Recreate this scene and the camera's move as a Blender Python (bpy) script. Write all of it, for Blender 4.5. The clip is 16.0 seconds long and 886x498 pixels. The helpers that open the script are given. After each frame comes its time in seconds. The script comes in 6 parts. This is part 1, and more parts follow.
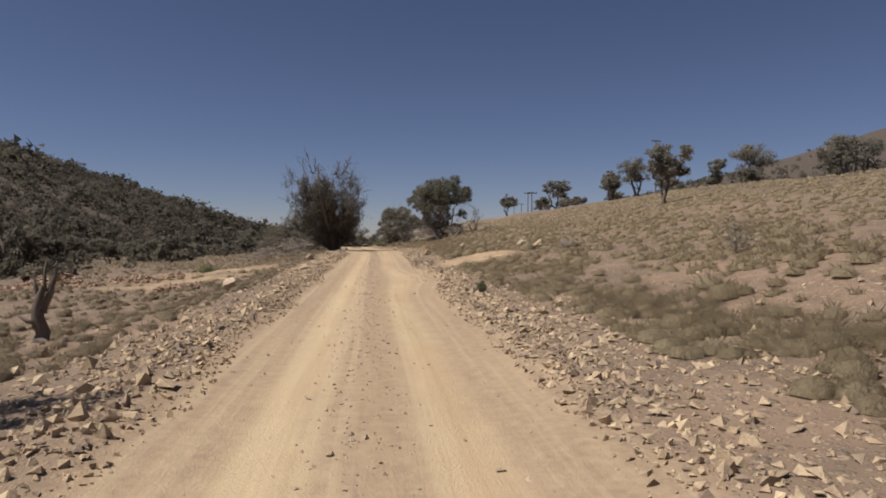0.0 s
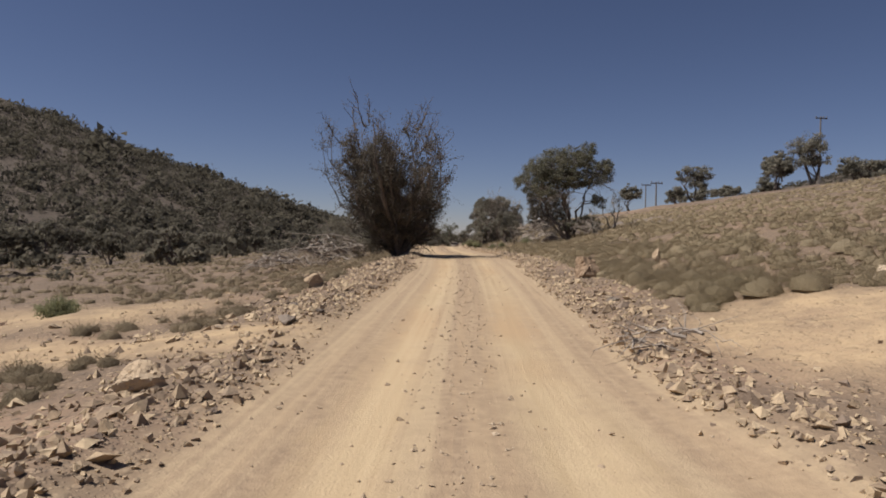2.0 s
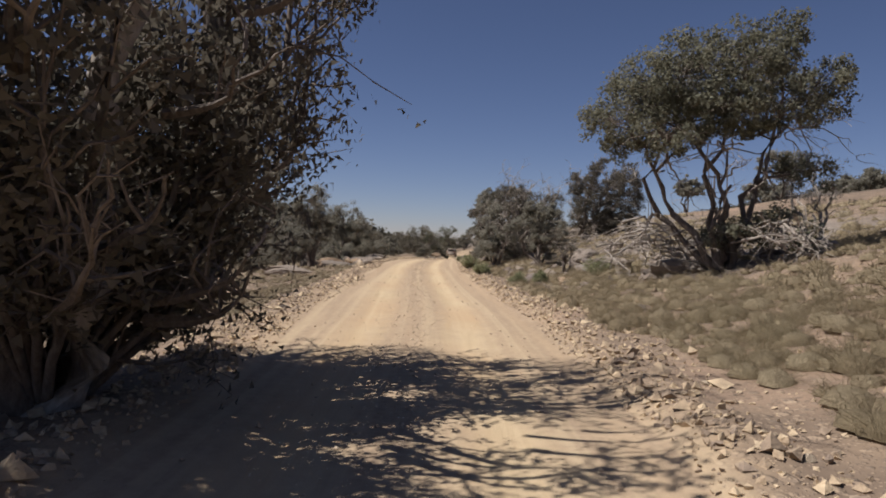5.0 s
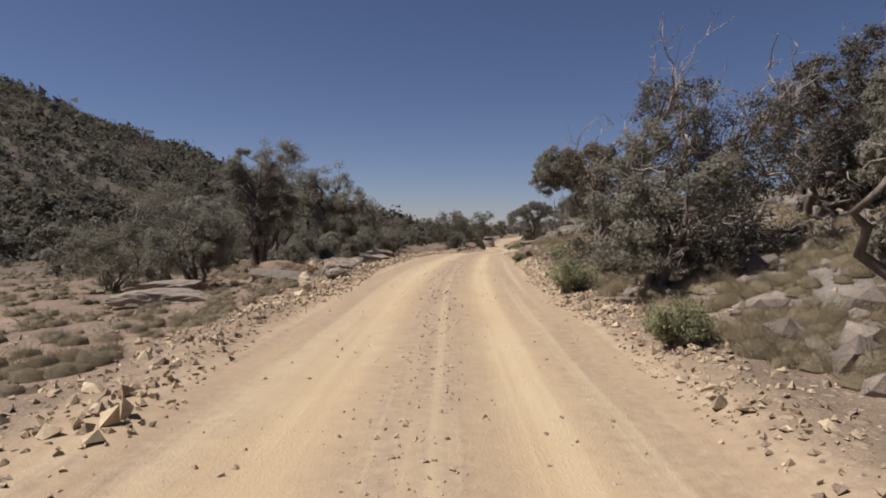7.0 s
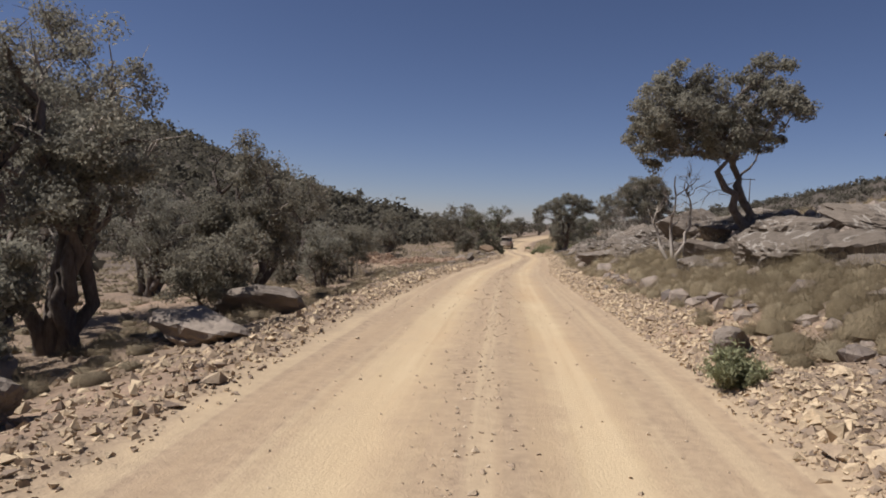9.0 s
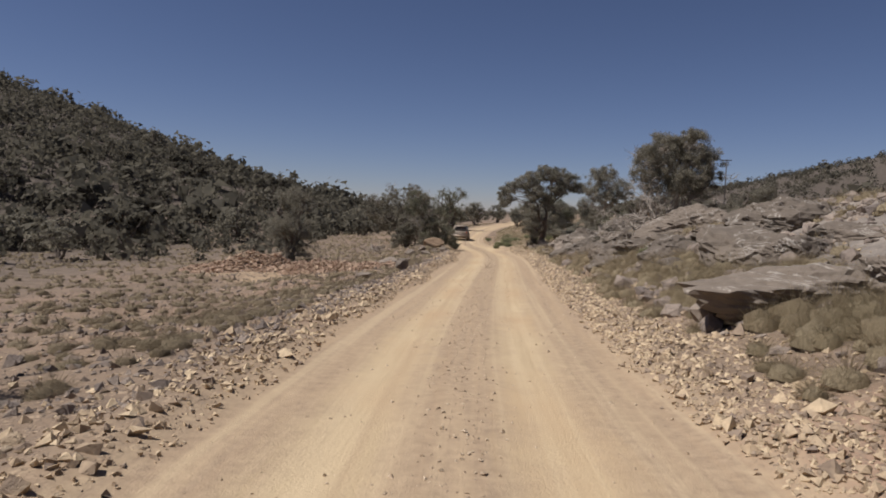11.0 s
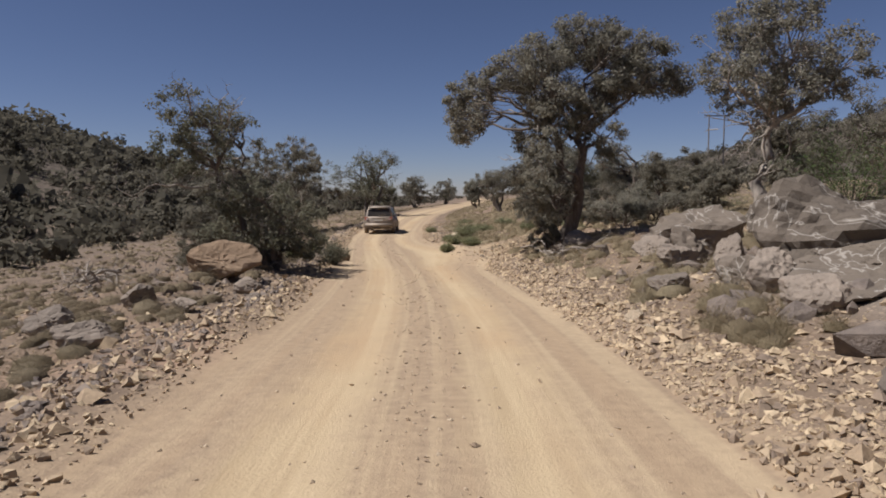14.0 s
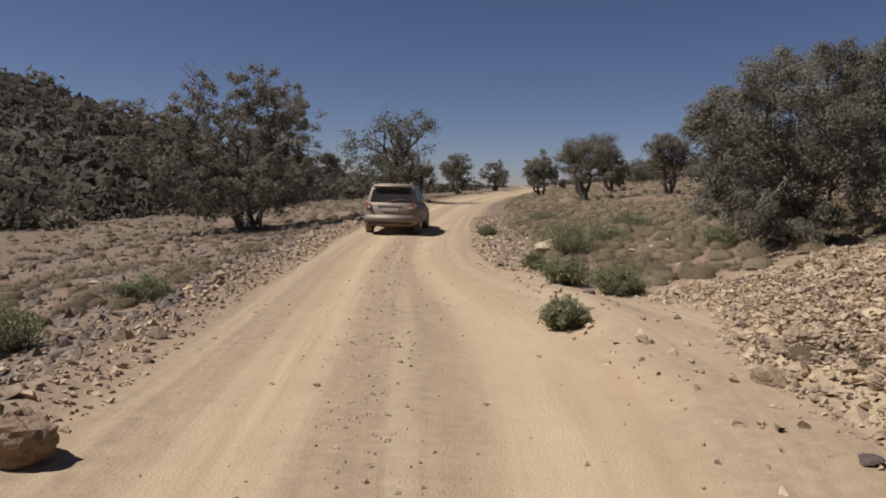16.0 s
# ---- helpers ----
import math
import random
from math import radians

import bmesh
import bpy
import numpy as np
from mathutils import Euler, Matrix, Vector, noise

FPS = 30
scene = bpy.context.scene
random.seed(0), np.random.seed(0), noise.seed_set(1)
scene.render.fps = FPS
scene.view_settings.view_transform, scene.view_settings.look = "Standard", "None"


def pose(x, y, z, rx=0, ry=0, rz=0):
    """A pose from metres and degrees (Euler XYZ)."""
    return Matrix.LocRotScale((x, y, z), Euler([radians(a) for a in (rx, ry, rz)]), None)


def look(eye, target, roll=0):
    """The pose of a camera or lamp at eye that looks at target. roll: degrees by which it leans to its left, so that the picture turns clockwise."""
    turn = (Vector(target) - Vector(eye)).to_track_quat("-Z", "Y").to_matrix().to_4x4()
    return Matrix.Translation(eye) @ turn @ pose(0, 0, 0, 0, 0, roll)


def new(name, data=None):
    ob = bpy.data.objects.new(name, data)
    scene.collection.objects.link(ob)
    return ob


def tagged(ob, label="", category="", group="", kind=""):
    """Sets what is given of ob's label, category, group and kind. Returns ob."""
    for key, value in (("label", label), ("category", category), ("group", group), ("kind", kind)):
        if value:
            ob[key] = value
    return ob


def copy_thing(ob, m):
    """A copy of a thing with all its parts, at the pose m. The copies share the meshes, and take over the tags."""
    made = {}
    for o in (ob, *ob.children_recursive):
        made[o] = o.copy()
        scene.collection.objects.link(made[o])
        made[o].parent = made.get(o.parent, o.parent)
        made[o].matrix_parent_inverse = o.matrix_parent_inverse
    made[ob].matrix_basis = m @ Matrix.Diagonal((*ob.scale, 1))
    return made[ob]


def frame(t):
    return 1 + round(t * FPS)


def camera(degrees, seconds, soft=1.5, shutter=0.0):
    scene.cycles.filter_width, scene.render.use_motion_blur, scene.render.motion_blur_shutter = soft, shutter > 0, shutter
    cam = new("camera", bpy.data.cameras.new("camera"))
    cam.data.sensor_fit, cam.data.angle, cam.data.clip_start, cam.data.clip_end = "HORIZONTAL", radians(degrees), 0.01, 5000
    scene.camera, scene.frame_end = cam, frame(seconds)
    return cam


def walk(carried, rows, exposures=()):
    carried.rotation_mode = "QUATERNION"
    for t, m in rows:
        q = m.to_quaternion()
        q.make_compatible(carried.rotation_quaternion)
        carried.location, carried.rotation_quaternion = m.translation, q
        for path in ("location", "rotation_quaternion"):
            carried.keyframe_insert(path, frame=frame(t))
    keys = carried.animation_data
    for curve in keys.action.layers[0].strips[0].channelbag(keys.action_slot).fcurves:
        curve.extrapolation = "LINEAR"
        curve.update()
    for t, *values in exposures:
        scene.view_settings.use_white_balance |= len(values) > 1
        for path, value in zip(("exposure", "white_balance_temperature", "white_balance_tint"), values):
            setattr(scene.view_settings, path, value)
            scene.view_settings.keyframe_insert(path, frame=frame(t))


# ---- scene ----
cam = camera(66.3, 16.0, soft=1.85)
# seconds, place, yaw, pitch, roll
PATH_ROWS = [
    (0.0, 0.000, 0.000, 1.500, -0.22, -0.97, -0.00),
    (0.5, -0.554, 5.792, 1.585, 2.17, -0.59, -0.59),
    (1.0, -1.127, 11.232, 1.551, 4.26, -0.81, -1.38),
    (1.5, -1.698, 16.459, 1.517, 6.03, -1.06, -1.63),
    (2.0, -2.158, 21.354, 1.544, 7.31, -1.28, -0.94),
    (2.5, -2.655, 26.152, 1.600, 8.23, -1.25, -0.80),
    (3.0, -3.007, 30.676, 1.717, 8.43, -1.01, -1.07),
    (3.5, -3.257, 35.215, 1.852, 8.05, -0.90, -2.36),
    (6.0, -5.715, 57.336, 1.928, 7.15, -1.38, -1.23),
    (6.5, -6.573, 62.446, 1.810, 8.75, -1.73, -0.98),
    (7.0, -7.526, 67.555, 1.712, 10.10, -2.11, -0.85),
    (7.5, -8.392, 72.475, 1.670, 11.01, -2.20, -0.74),
    (8.0, -9.228, 77.302, 1.698, 11.13, -2.28, -0.76),
    (8.5, -10.052, 82.299, 1.731, 11.01, -2.25, -1.59),
    (9.0, -10.748, 87.397, 1.752, 11.00, -2.52, -2.28),
    (11.5, -13.242, 112.743, 1.211, 6.18, -4.02, -2.20),
    (12.0, -13.598, 118.616, 0.937, 5.61, -4.76, -2.49),
    (12.5, -13.806, 124.337, 0.699, 4.90, -4.99, -2.17),
    (13.0, -13.980, 129.910, 0.480, 4.00, -4.91, -1.06),
    (13.5, -14.180, 135.518, 0.380, 3.20, -4.66, -0.47),
    (14.0, -14.336, 140.943, 0.259, 2.68, -4.52, 0.19),
    (14.5, -14.496, 146.177, 0.098, 2.59, -4.65, -0.52),
    (15.0, -14.787, 150.846, -0.025, 2.64, -4.65, -0.06),
    (15.5, -15.299, 155.227, -0.159, 3.40, -4.80, -0.05),
    (16.0, -15.977, 159.293, -0.322, 6.28, -5.51, -1.41),
]
walk(cam, [(t, pose(x, y, z, 90 + pitch, roll, yaw)) for t, x, y, z, yaw, pitch, roll in PATH_ROWS],
     exposures=[(0.0, 0.1, 6500, 10), (3.5, 0.12, 6380, 10), (6.0, 0.38, 6200, 10), (7.0, 0.25, 6250, 10), (9.0, 0.26, 6200, 10), (11.5, 0.1, 6250, 10), (12.5, 0.1, 6300, 10), (13.5, 0.17, 6200, 10), (14.5, 0.14, 6150, 10), (15.4, 0.13, 6200, 10), (16.0, -0.01, 6200, 10)])

# ---------------------------------------------------------------- daylight
SUN_AZ, SUN_EL = 255.0, 58.0  # degrees: clockwise from +y, over the horizon
to_sun = Vector((math.sin(radians(SUN_AZ)) * math.cos(radians(SUN_EL)), math.cos(radians(SUN_AZ)) * math.cos(radians(SUN_EL)), math.sin(radians(SUN_EL))))
world = bpy.data.worlds.new("desert_sky")
scene.world = world
world.use_nodes = True
nt = world.node_tree
sky = nt.nodes.new("ShaderNodeTexSky")
sky.sky_type, sky.sun_disc = "NISHITA", False
sky.sun_elevation, sky.sun_rotation = radians(SUN_EL), radians(SUN_AZ)
sky.altitude, sky.air_density, sky.dust_density, sky.ozone_density = 2500, 0.9, 1.0, 3.5
haze = nt.nodes.new("ShaderNodeMix")
haze.data_type, haze.blend_type = "RGBA", "MULTIPLY"
haze.inputs[0].default_value, haze.inputs[7].default_value = 1.0, (1.14, 0.97, 1.01, 1)
nt.links.new(sky.outputs[0], haze.inputs[6])
nt.links.new(haze.outputs[2], nt.nodes["Background"].inputs[0])
nt.nodes["Background"].inputs[1].default_value = 0.05
sun = new("sun", bpy.data.lights.new("sun", "SUN"))
sun.data.energy, sun.data.angle, sun.data.color = 5.0, radians(0.53), (1.0, 0.95, 0.915)
sun.matrix_world = look(to_sun * 300, (0, 0, 0))

# ---------------------------------------------------------------- tools
def mesh_of(name, v, f, mat=None, smooth=False, uv=None):
    """A mesh from arrays: v (n, 3) places, f (m, k) corners."""
    v, f = np.asarray(v, np.float32), np.asarray(f, np.int32)
    me = bpy.data.meshes.new(name)
    m, k = f.shape
    me.vertices.add(len(v))
    me.vertices.foreach_set("co", v.ravel())
    me.loops.add(m * k)
    me.loops.foreach_set("vertex_index", f.ravel())
    me.polygons.add(m)
    me.polygons.foreach_set("loop_start", np.arange(0, m * k, k, dtype=np.int32))
    me.polygons.foreach_set("use_smooth", np.full(m, bool(smooth)))
    for key, val in (uv or {}).items():
        lay = me.uv_layers.new(name=key)
        lay.data.foreach_set("uv", np.asarray(val, np.float32)[f.ravel()].ravel())
    me.update(calc_edges=True)
    if mat:
        me.materials.append(mat)
    return me


def from_bm(name, bm, mat=None, smooth=False):
    me = bpy.data.meshes.new(name)
    bm.to_mesh(me)
    bm.free()
    me.polygons.foreach_set("use_smooth", np.full(len(me.polygons), bool(smooth)))
    if mat:
        me.materials.append(mat)
    return me


def piece(name, me, parent, label=""):
    ob = new(name, me)
    ob.parent = parent
    return tagged(ob, label) if label else ob


def join(parts):
    """Joins (v, f) pairs with the same number of corners to a face."""
    n, vs, fs = 0, [], []
    for v, f in parts:
        vs.append(v)
        fs.append(np.asarray(f) + n)
        n += len(v)
    return np.concatenate(vs), np.concatenate(fs)


def tube(path, radii, k=6):
    """A tapered limb along a path."""
    p, r = np.asarray(path, float), np.asarray(radii, float)
    d = np.gradient(p, axis=0)
    d /= np.linalg.norm(d, axis=1)[:, None] + 1e-9
    ref = np.where(np.abs(d[:, 2:3]) > 0.9, [[1.0, 0, 0]], [[0, 0, 1.0]])
    a = np.cross(d, ref)
    a /= np.linalg.norm(a, axis=1)[:, None] + 1e-9
    b = np.cross(d, a)
    t = np.arange(k) * 2 * np.pi / k
    v = (p[:, None] + r[:, None, None] * (np.cos(t)[None, :, None] * a[:, None] + np.sin(t)[None, :, None] * b[:, None])).reshape(-1, 3)
    i, j = np.meshgrid(np.arange(len(p) - 1), np.arange(k), indexing="ij")
    i, j, j2 = i.ravel(), j.ravel(), (j.ravel() + 1) % k
    return v, np.stack([i * k + j, i * k + j2, (i + 1) * k + j2, (i + 1) * k + j], 1)


def leaves(c, size, rng, slim=0.45, out=None):
    """Small pointed leaves round the places c; out: the ways that they face, more or less."""
    n = len(c)
    a = rng.normal(size=(n, 3))
    face = rng.normal(size=(n, 3))
    if out is not None:
        face = face * 0.55 + out / (np.linalg.norm(out, axis=1)[:, None] + 1e-6)
        a = np.cross(face, a)
    a /= np.linalg.norm(a, axis=1)[:, None] + 1e-9
    b = np.cross(a, face)
    b /= np.linalg.norm(b, axis=1)[:, None]
    s = (size * rng.uniform(0.6, 1.4, n))[:, None]
    v = np.stack([c + a * s, c - a * s * 0.7 + b * s * slim * 1.3, c - a * s * 0.7 - b * s * slim * 1.3], 1).reshape(-1, 3)
    return v, np.arange(3 * n).reshape(-1, 3)


def ico(level):
    bm = bmesh.new()
    bmesh.ops.create_icosphere(bm, subdivisions=level, radius=1)
    v = np.array([x.co[:] for x in bm.verts])
    f = np.array([[x.index for x in y.verts] for y in bm.faces])
    bm.free()
    return v, f


ICO1, ICO2, ICO3, ICO4 = ico(1), ico(2), ico(4), ico(5)
SHARD = (np.array([(0.95, -0.7, -0.6), (0.0, 1.0, -0.6), (-0.95, -0.5, -0.6), (0.8, -0.55, 0.7), (0.05, 0.8, 0.6), (-0.75, -0.4, 0.75)]), np.array([(3, 4, 5), (0, 1, 4), (0, 4, 3), (1, 2, 5), (1, 5, 4), (2, 0, 3), (2, 3, 5)]))


OCTA = (np.array([(1, 0, -0.3), (0, 1, 0.1), (-1, 0.1, -0.2), (0, -1, 0), (0.1, 0, 0.9), (0, 0.1, -0.8)], float), np.array([(0, 1, 4), (1, 2, 4), (2, 3, 4), (3, 0, 4), (1, 0, 5), (2, 1, 5), (3, 2, 5), (0, 3, 5)]))


def many_stones(c, size, rng, base=ICO1, flat=0.62):
    """Angular stones at the places c, each of its own shape and turn."""
    v0, f0 = base
    n, m = len(c), len(v0)
    v = (v0[None] * rng.uniform(0.7, 1.15, (n, m, 1)) + (rng.uniform(-1, 1, (n, m, 3)) * (0.42 if base is SHARD else 0.3) if m == 6 else 0)) * np.array([1, 1, flat]) * rng.uniform(0.65, 1.3, (n, 1, 3))
    a, tip, b = rng.uniform(0, 6.28, n), rng.normal(0, 0.35, n), rng.uniform(0, 6.28, n)
    x = v[..., 0] * np.cos(a)[:, None] - v[..., 1] * np.sin(a)[:, None]
    y = v[..., 0] * np.sin(a)[:, None] + v[..., 1] * np.cos(a)[:, None]
    z = v[..., 2] * np.cos(tip)[:, None] + x * np.sin(tip)[:, None]
    x = x * np.cos(tip)[:, None] - v[..., 2] * np.sin(tip)[:, None]
    v = np.stack([x * np.cos(b)[:, None] - y * np.sin(b)[:, None], x * np.sin(b)[:, None] + y * np.cos(b)[:, None], z], -1)
    v = v * size[:, None, None] + c[:, None]
    return v.reshape(-1, 3), (f0[None] + m * np.arange(n)[:, None, None]).reshape(-1, f0.shape[1])


def rock_shape(seed, planes=16, rough=0.05, base=None):
    """A broken block: a ball cut by random planes, with a rough skin."""
    rng = np.random.default_rng(seed)
    v0, f0 = base or ICO4
    nrm = rng.normal(size=(planes, 3))
    nrm /= np.linalg.norm(nrm, axis=1)[:, None]
    dist = rng.uniform(0.45, 0.92, planes)
    dots = np.maximum(v0 @ nrm.T, 1e-3)
    r = np.minimum((dist / dots).min(1), 1.15)
    v = v0 * r[:, None]
    for k, (s, w) in enumerate(((2.2, 1.0), (6.0, 0.7), (13.0, 0.45))):
        d = np.array([noise.noise(Vector((p * s + seed * 7.1 + k).tolist())) for p in v])
        v = v + v0 * (rough * w * np.where(np.abs(d) < 0.08, -0.6, d))[:, None]
    return v, f0


# ---------------------------------------------------------------- materials
class Nodes:
    def __init__(self, name, rough=0.9):
        self.mat = bpy.data.materials.new(name)
        self.mat.use_nodes = True
        self.t = self.mat.node_tree
        self.b = self.t.nodes["Principled BSDF"]
        self.b.inputs["Roughness"].default_value = rough
        self.b.inputs["Specular IOR Level"].default_value = 0.25

    def n(self, kind, **kw):
        x = self.t.nodes.new("ShaderNode" + kind)
        for k, v in kw.items():
            if k == "operation":
                x.operation = v
            elif k == "blend":
                x.data_type, x.blend_type = "RGBA", v
        return x

    def link(self, a, b):
        self.t.links.new(a, b)

    def noise(self, scale, detail=5, rough=0.6, where=None, warp=0.0):
        x = self.n("TexNoise")
        x.inputs["Scale"].default_value, x.inputs["Detail"].default_value, x.inputs["Roughness"].default_value, x.inputs["Distortion"].default_value = scale, detail, rough, warp
        if where:
            self.link(where, x.inputs["Vector"])
        return x.outputs["Fac"]

    def ramp(self, fac, stops):
        x = self.n("ValToRGB")
        e = x.color_ramp.elements
        while len(e) < len(stops):
            e.new(0.5)
        for k, (p, c) in zip(e, stops):
            k.position = p
            k.color = (c, c, c, 1) if not hasattr(c, "__len__") else (*c, 1)
        self.link(fac, x.inputs[0])
        return x.outputs[0]

    def mix(self, fac, a, b, blend="MIX"):
        x = self.n("Mix", blend=blend)
        for s, v in ((x.inputs[0], fac), (x.inputs[6], a), (x.inputs[7], b)):
            if hasattr(v, "is_output"):
                self.link(v, s)
            elif hasattr(v, "__len__"):
                s.default_value = (*v, 1)
            else:
                s.default_value = v
        return x.outputs[2]

    def math(self, op, a, b=0.0):
        x = self.n("Math", operation=op)
        for s, v in zip(x.inputs, (a, b)):
            if hasattr(v, "is_output"):
                self.link(v, s)
            else:
                s.default_value = v
        return x.outputs[0]

    def bump(self, height, strength=0.5, distance=0.02):
        x = self.n("Bump")
        x.inputs["Strength"].default_value, x.inputs["Distance"].default_value = strength, distance
        self.link(height, x.inputs["Height"])
        self.link(x.outputs[0], self.b.inputs["Normal"])

    def colour(self, c):
        if hasattr(c, "is_output"):
            self.link(c, self.b.inputs["Base Color"])
        else:
            self.b.inputs["Base Color"].default_value = (*c, 1)
        return self

    def place(self):
        return self.n("TexCoord").outputs["Object"]

    def island(self):
        return self.n("NewGeometry").outputs["Random Per Island"]

    def each(self):
        return self.n("ObjectInfo").outputs["Random"]


def earth_material():
    """Graded track with its wheel lines, stony soil, rocky bank and patches of dug red earth."""
    m = Nodes("stony_earth", 0.95)
    where = m.place()

    def layer(name):
        uv = m.n("UVMap")
        uv.uv_map = name
        sep = m.n("SeparateXYZ")
        m.link(uv.outputs[0], sep.inputs[0])
        return uv.outputs[0], sep.outputs[0], sep.outputs[1]

    flow, lat, along = layer("flow")
    _, rocky, dug = layer("zone")
    big, mid, fine, grit = m.noise(0.22, 4, 0.6, where), m.noise(1.3, 5, 0.62, where), m.noise(9.0, 5, 0.65, where), m.noise(48.0, 3, 0.7, where)
    lines = m.n("Mapping")
    lines.inputs["Scale"].default_value = (5.0, 0.22, 1)
    m.link(flow, lines.inputs[0])
    streak = m.noise(1.0, 5, 0.62, lines.outputs[0])
    wob = m.math("MULTIPLY", m.math("SUBTRACT", m.noise(0.12, 3, 0.5, where), 0.5), 0.9)
    wob2 = m.math("MULTIPLY", m.math("SUBTRACT", m.noise(2.4, 4, 0.6, where), 0.5), 0.55)
    side = m.math("ADD", m.math("ABSOLUTE", m.math("ADD", lat, m.math("MULTIPLY", wob, 0.5))), wob2)
    bands = m.n("Mapping")
    bands.inputs["Scale"].default_value = (2.4, 0.018, 1)
    m.link(flow, bands.inputs[0])
    band = m.noise(1.0, 4, 0.6, bands.outputs[0])
    # dust-smooth wheel lines
    wheel = m.math("ABSOLUTE", m.math("SUBTRACT", side, 0.85))
    wheel = m.ramp(m.math("ADD", wheel, m.math("MULTIPLY", m.math("SUBTRACT", streak, 0.5), 0.9)), [(0.12, 1.0), (0.55, 0.0)])
    track = m.mix(m.ramp(streak, [(0.3, 0.0), (0.7, 1.0)]), (0.40, 0.295, 0.173), (0.525, 0.40, 0.243))
    track = m.mix(m.ramp(big, [(0.42, 0.0), (0.66, 1.0)]), track, (0.43, 0.30, 0.172))
    gravel = m.mix(m.ramp(fine, [(0.35, 0.0), (0.65, 1.0)]), (0.275, 0.197, 0.127), (0.38, 0.278, 0.176))
    gravel = m.mix(m.ramp(streak, [(0.4, 0.0), (0.7, 0.6)]), gravel, (0.43, 0.313, 0.19))
    road = m.mix(wheel, gravel, track)
    road = m.mix(m.ramp(band, [(0.5, 0.0), (0.58, 0.36)]), road, (0.52, 0.40, 0.245))
    road = m.mix(m.ramp(band, [(0.38, 0.34), (0.47, 0.0)]), road, (0.36, 0.252, 0.152))
    road = m.mix(m.ramp(grit, [(0.58, 0.0), (0.74, 0.45)]), road, (0.27, 0.19, 0.13))
    soil = m.mix(m.ramp(mid, [(0.3, 0.0), (0.7, 1.0)]), (0.145, 0.104, 0.072), (0.235, 0.168, 0.111))
    soil = m.mix(m.ramp(big, [(0.5, 0.0), (0.68, 0.6)]), soil, (0.36, 0.235, 0.155))
    # half-buried stones in three sizes
    bump = m.math("MULTIPLY", fine, 0.6)
    for k, (scale, share) in enumerate(((6.0, 0.5), (15.0, 0.7), (34.0, 0.6))):
        vor = m.n("TexVoronoi")
        vor.inputs["Scale"].default_value = scale
        m.link(where, vor.inputs["Vector"])
        sep = m.n("SeparateColor")
        m.link(vor.outputs["Color"], sep.inputs[0])
        body = m.math("MULTIPLY", m.ramp(vor.outputs["Distance"], [(0.28, 1.0), (0.42, 0.0)]), m.ramp(sep.outputs[0], [(1 - share - 0.02, 0.0), (1 - share + 0.02, 1.0)]))
        tone = m.ramp(sep.outputs[1], [(0.0, (0.15, 0.115, 0.085)), (0.5, (0.25, 0.182, 0.124)), (1.0, (0.38, 0.28, 0.186))])
        soil = m.mix(m.math("MULTIPLY", body, 0.85), soil, tone)
        bump = m.math("ADD", bump, m.math("MULTIPLY", body, 1.4 / (1 + k)))
    soil = m.mix(m.math("MULTIPLY", dug, m.ramp(mid, [(0.3, 0.3), (0.62, 0.92)])), soil, m.mix(fine, (0.40, 0.272, 0.152), (0.56, 0.42, 0.25)))
    stone = m.mix(m.ramp(mid, [(0.35, 0.0), (0.65, 1.0)]), (0.17, 0.146, 0.122), (0.285, 0.242, 0.196))
    stone = m.mix(m.ramp(fine, [(0.4, 0.0), (0.7, 0.6)]), stone, (0.15, 0.125, 0.105))
    soil = m.mix(m.math("MULTIPLY", rocky, m.ramp(m.noise(0.6, 5, 0.65, where), [(0.3, 0.0), (0.42, 0.95)])), soil, stone)
    valley = m.mix(m.ramp(mid, [(0.35, 0.0), (0.65, 1.0)]), (0.11, 0.085, 0.064), (0.18, 0.137, 0.10))
    soil = m.mix(m.ramp(m.math("ADD", m.math("MULTIPLY", lat, -0.01), m.math("MULTIPLY", big, 0.06)), [(0.1, 0.0), (0.28, 0.85)]), soil, valley)
    hillside = m.mix(m.ramp(mid, [(0.35, 0.0), (0.65, 1.0)]), (0.063, 0.05, 0.039), (0.118, 0.093, 0.071))
    soil = m.mix(m.ramp(m.math("MULTIPLY", side, 0.01), [(0.2, 0.0), (0.55, 1.0)]), soil, hillside)
    off = m.ramp(m.math("ADD", m.math("MULTIPLY", side, 0.1), m.math("MULTIPLY", wob2, 0.06)), [(0.205, 0.0), (0.275, 1.0)])
    m.colour(m.mix(off, road, soil))
    flat = m.math("ADD", m.math("MULTIPLY", grit, 0.5), m.math("ADD", m.math("MULTIPLY", streak, 0.45), m.math("MULTIPLY", fine, 0.25)))
    mixh = m.n("Mix")
    m.link(off, mixh.inputs[0])
    m.link(flat, mixh.inputs[2])
    m.link(bump, mixh.inputs[3])
    m.bump(mixh.outputs[0], 0.6, 0.035)
    return m.mat


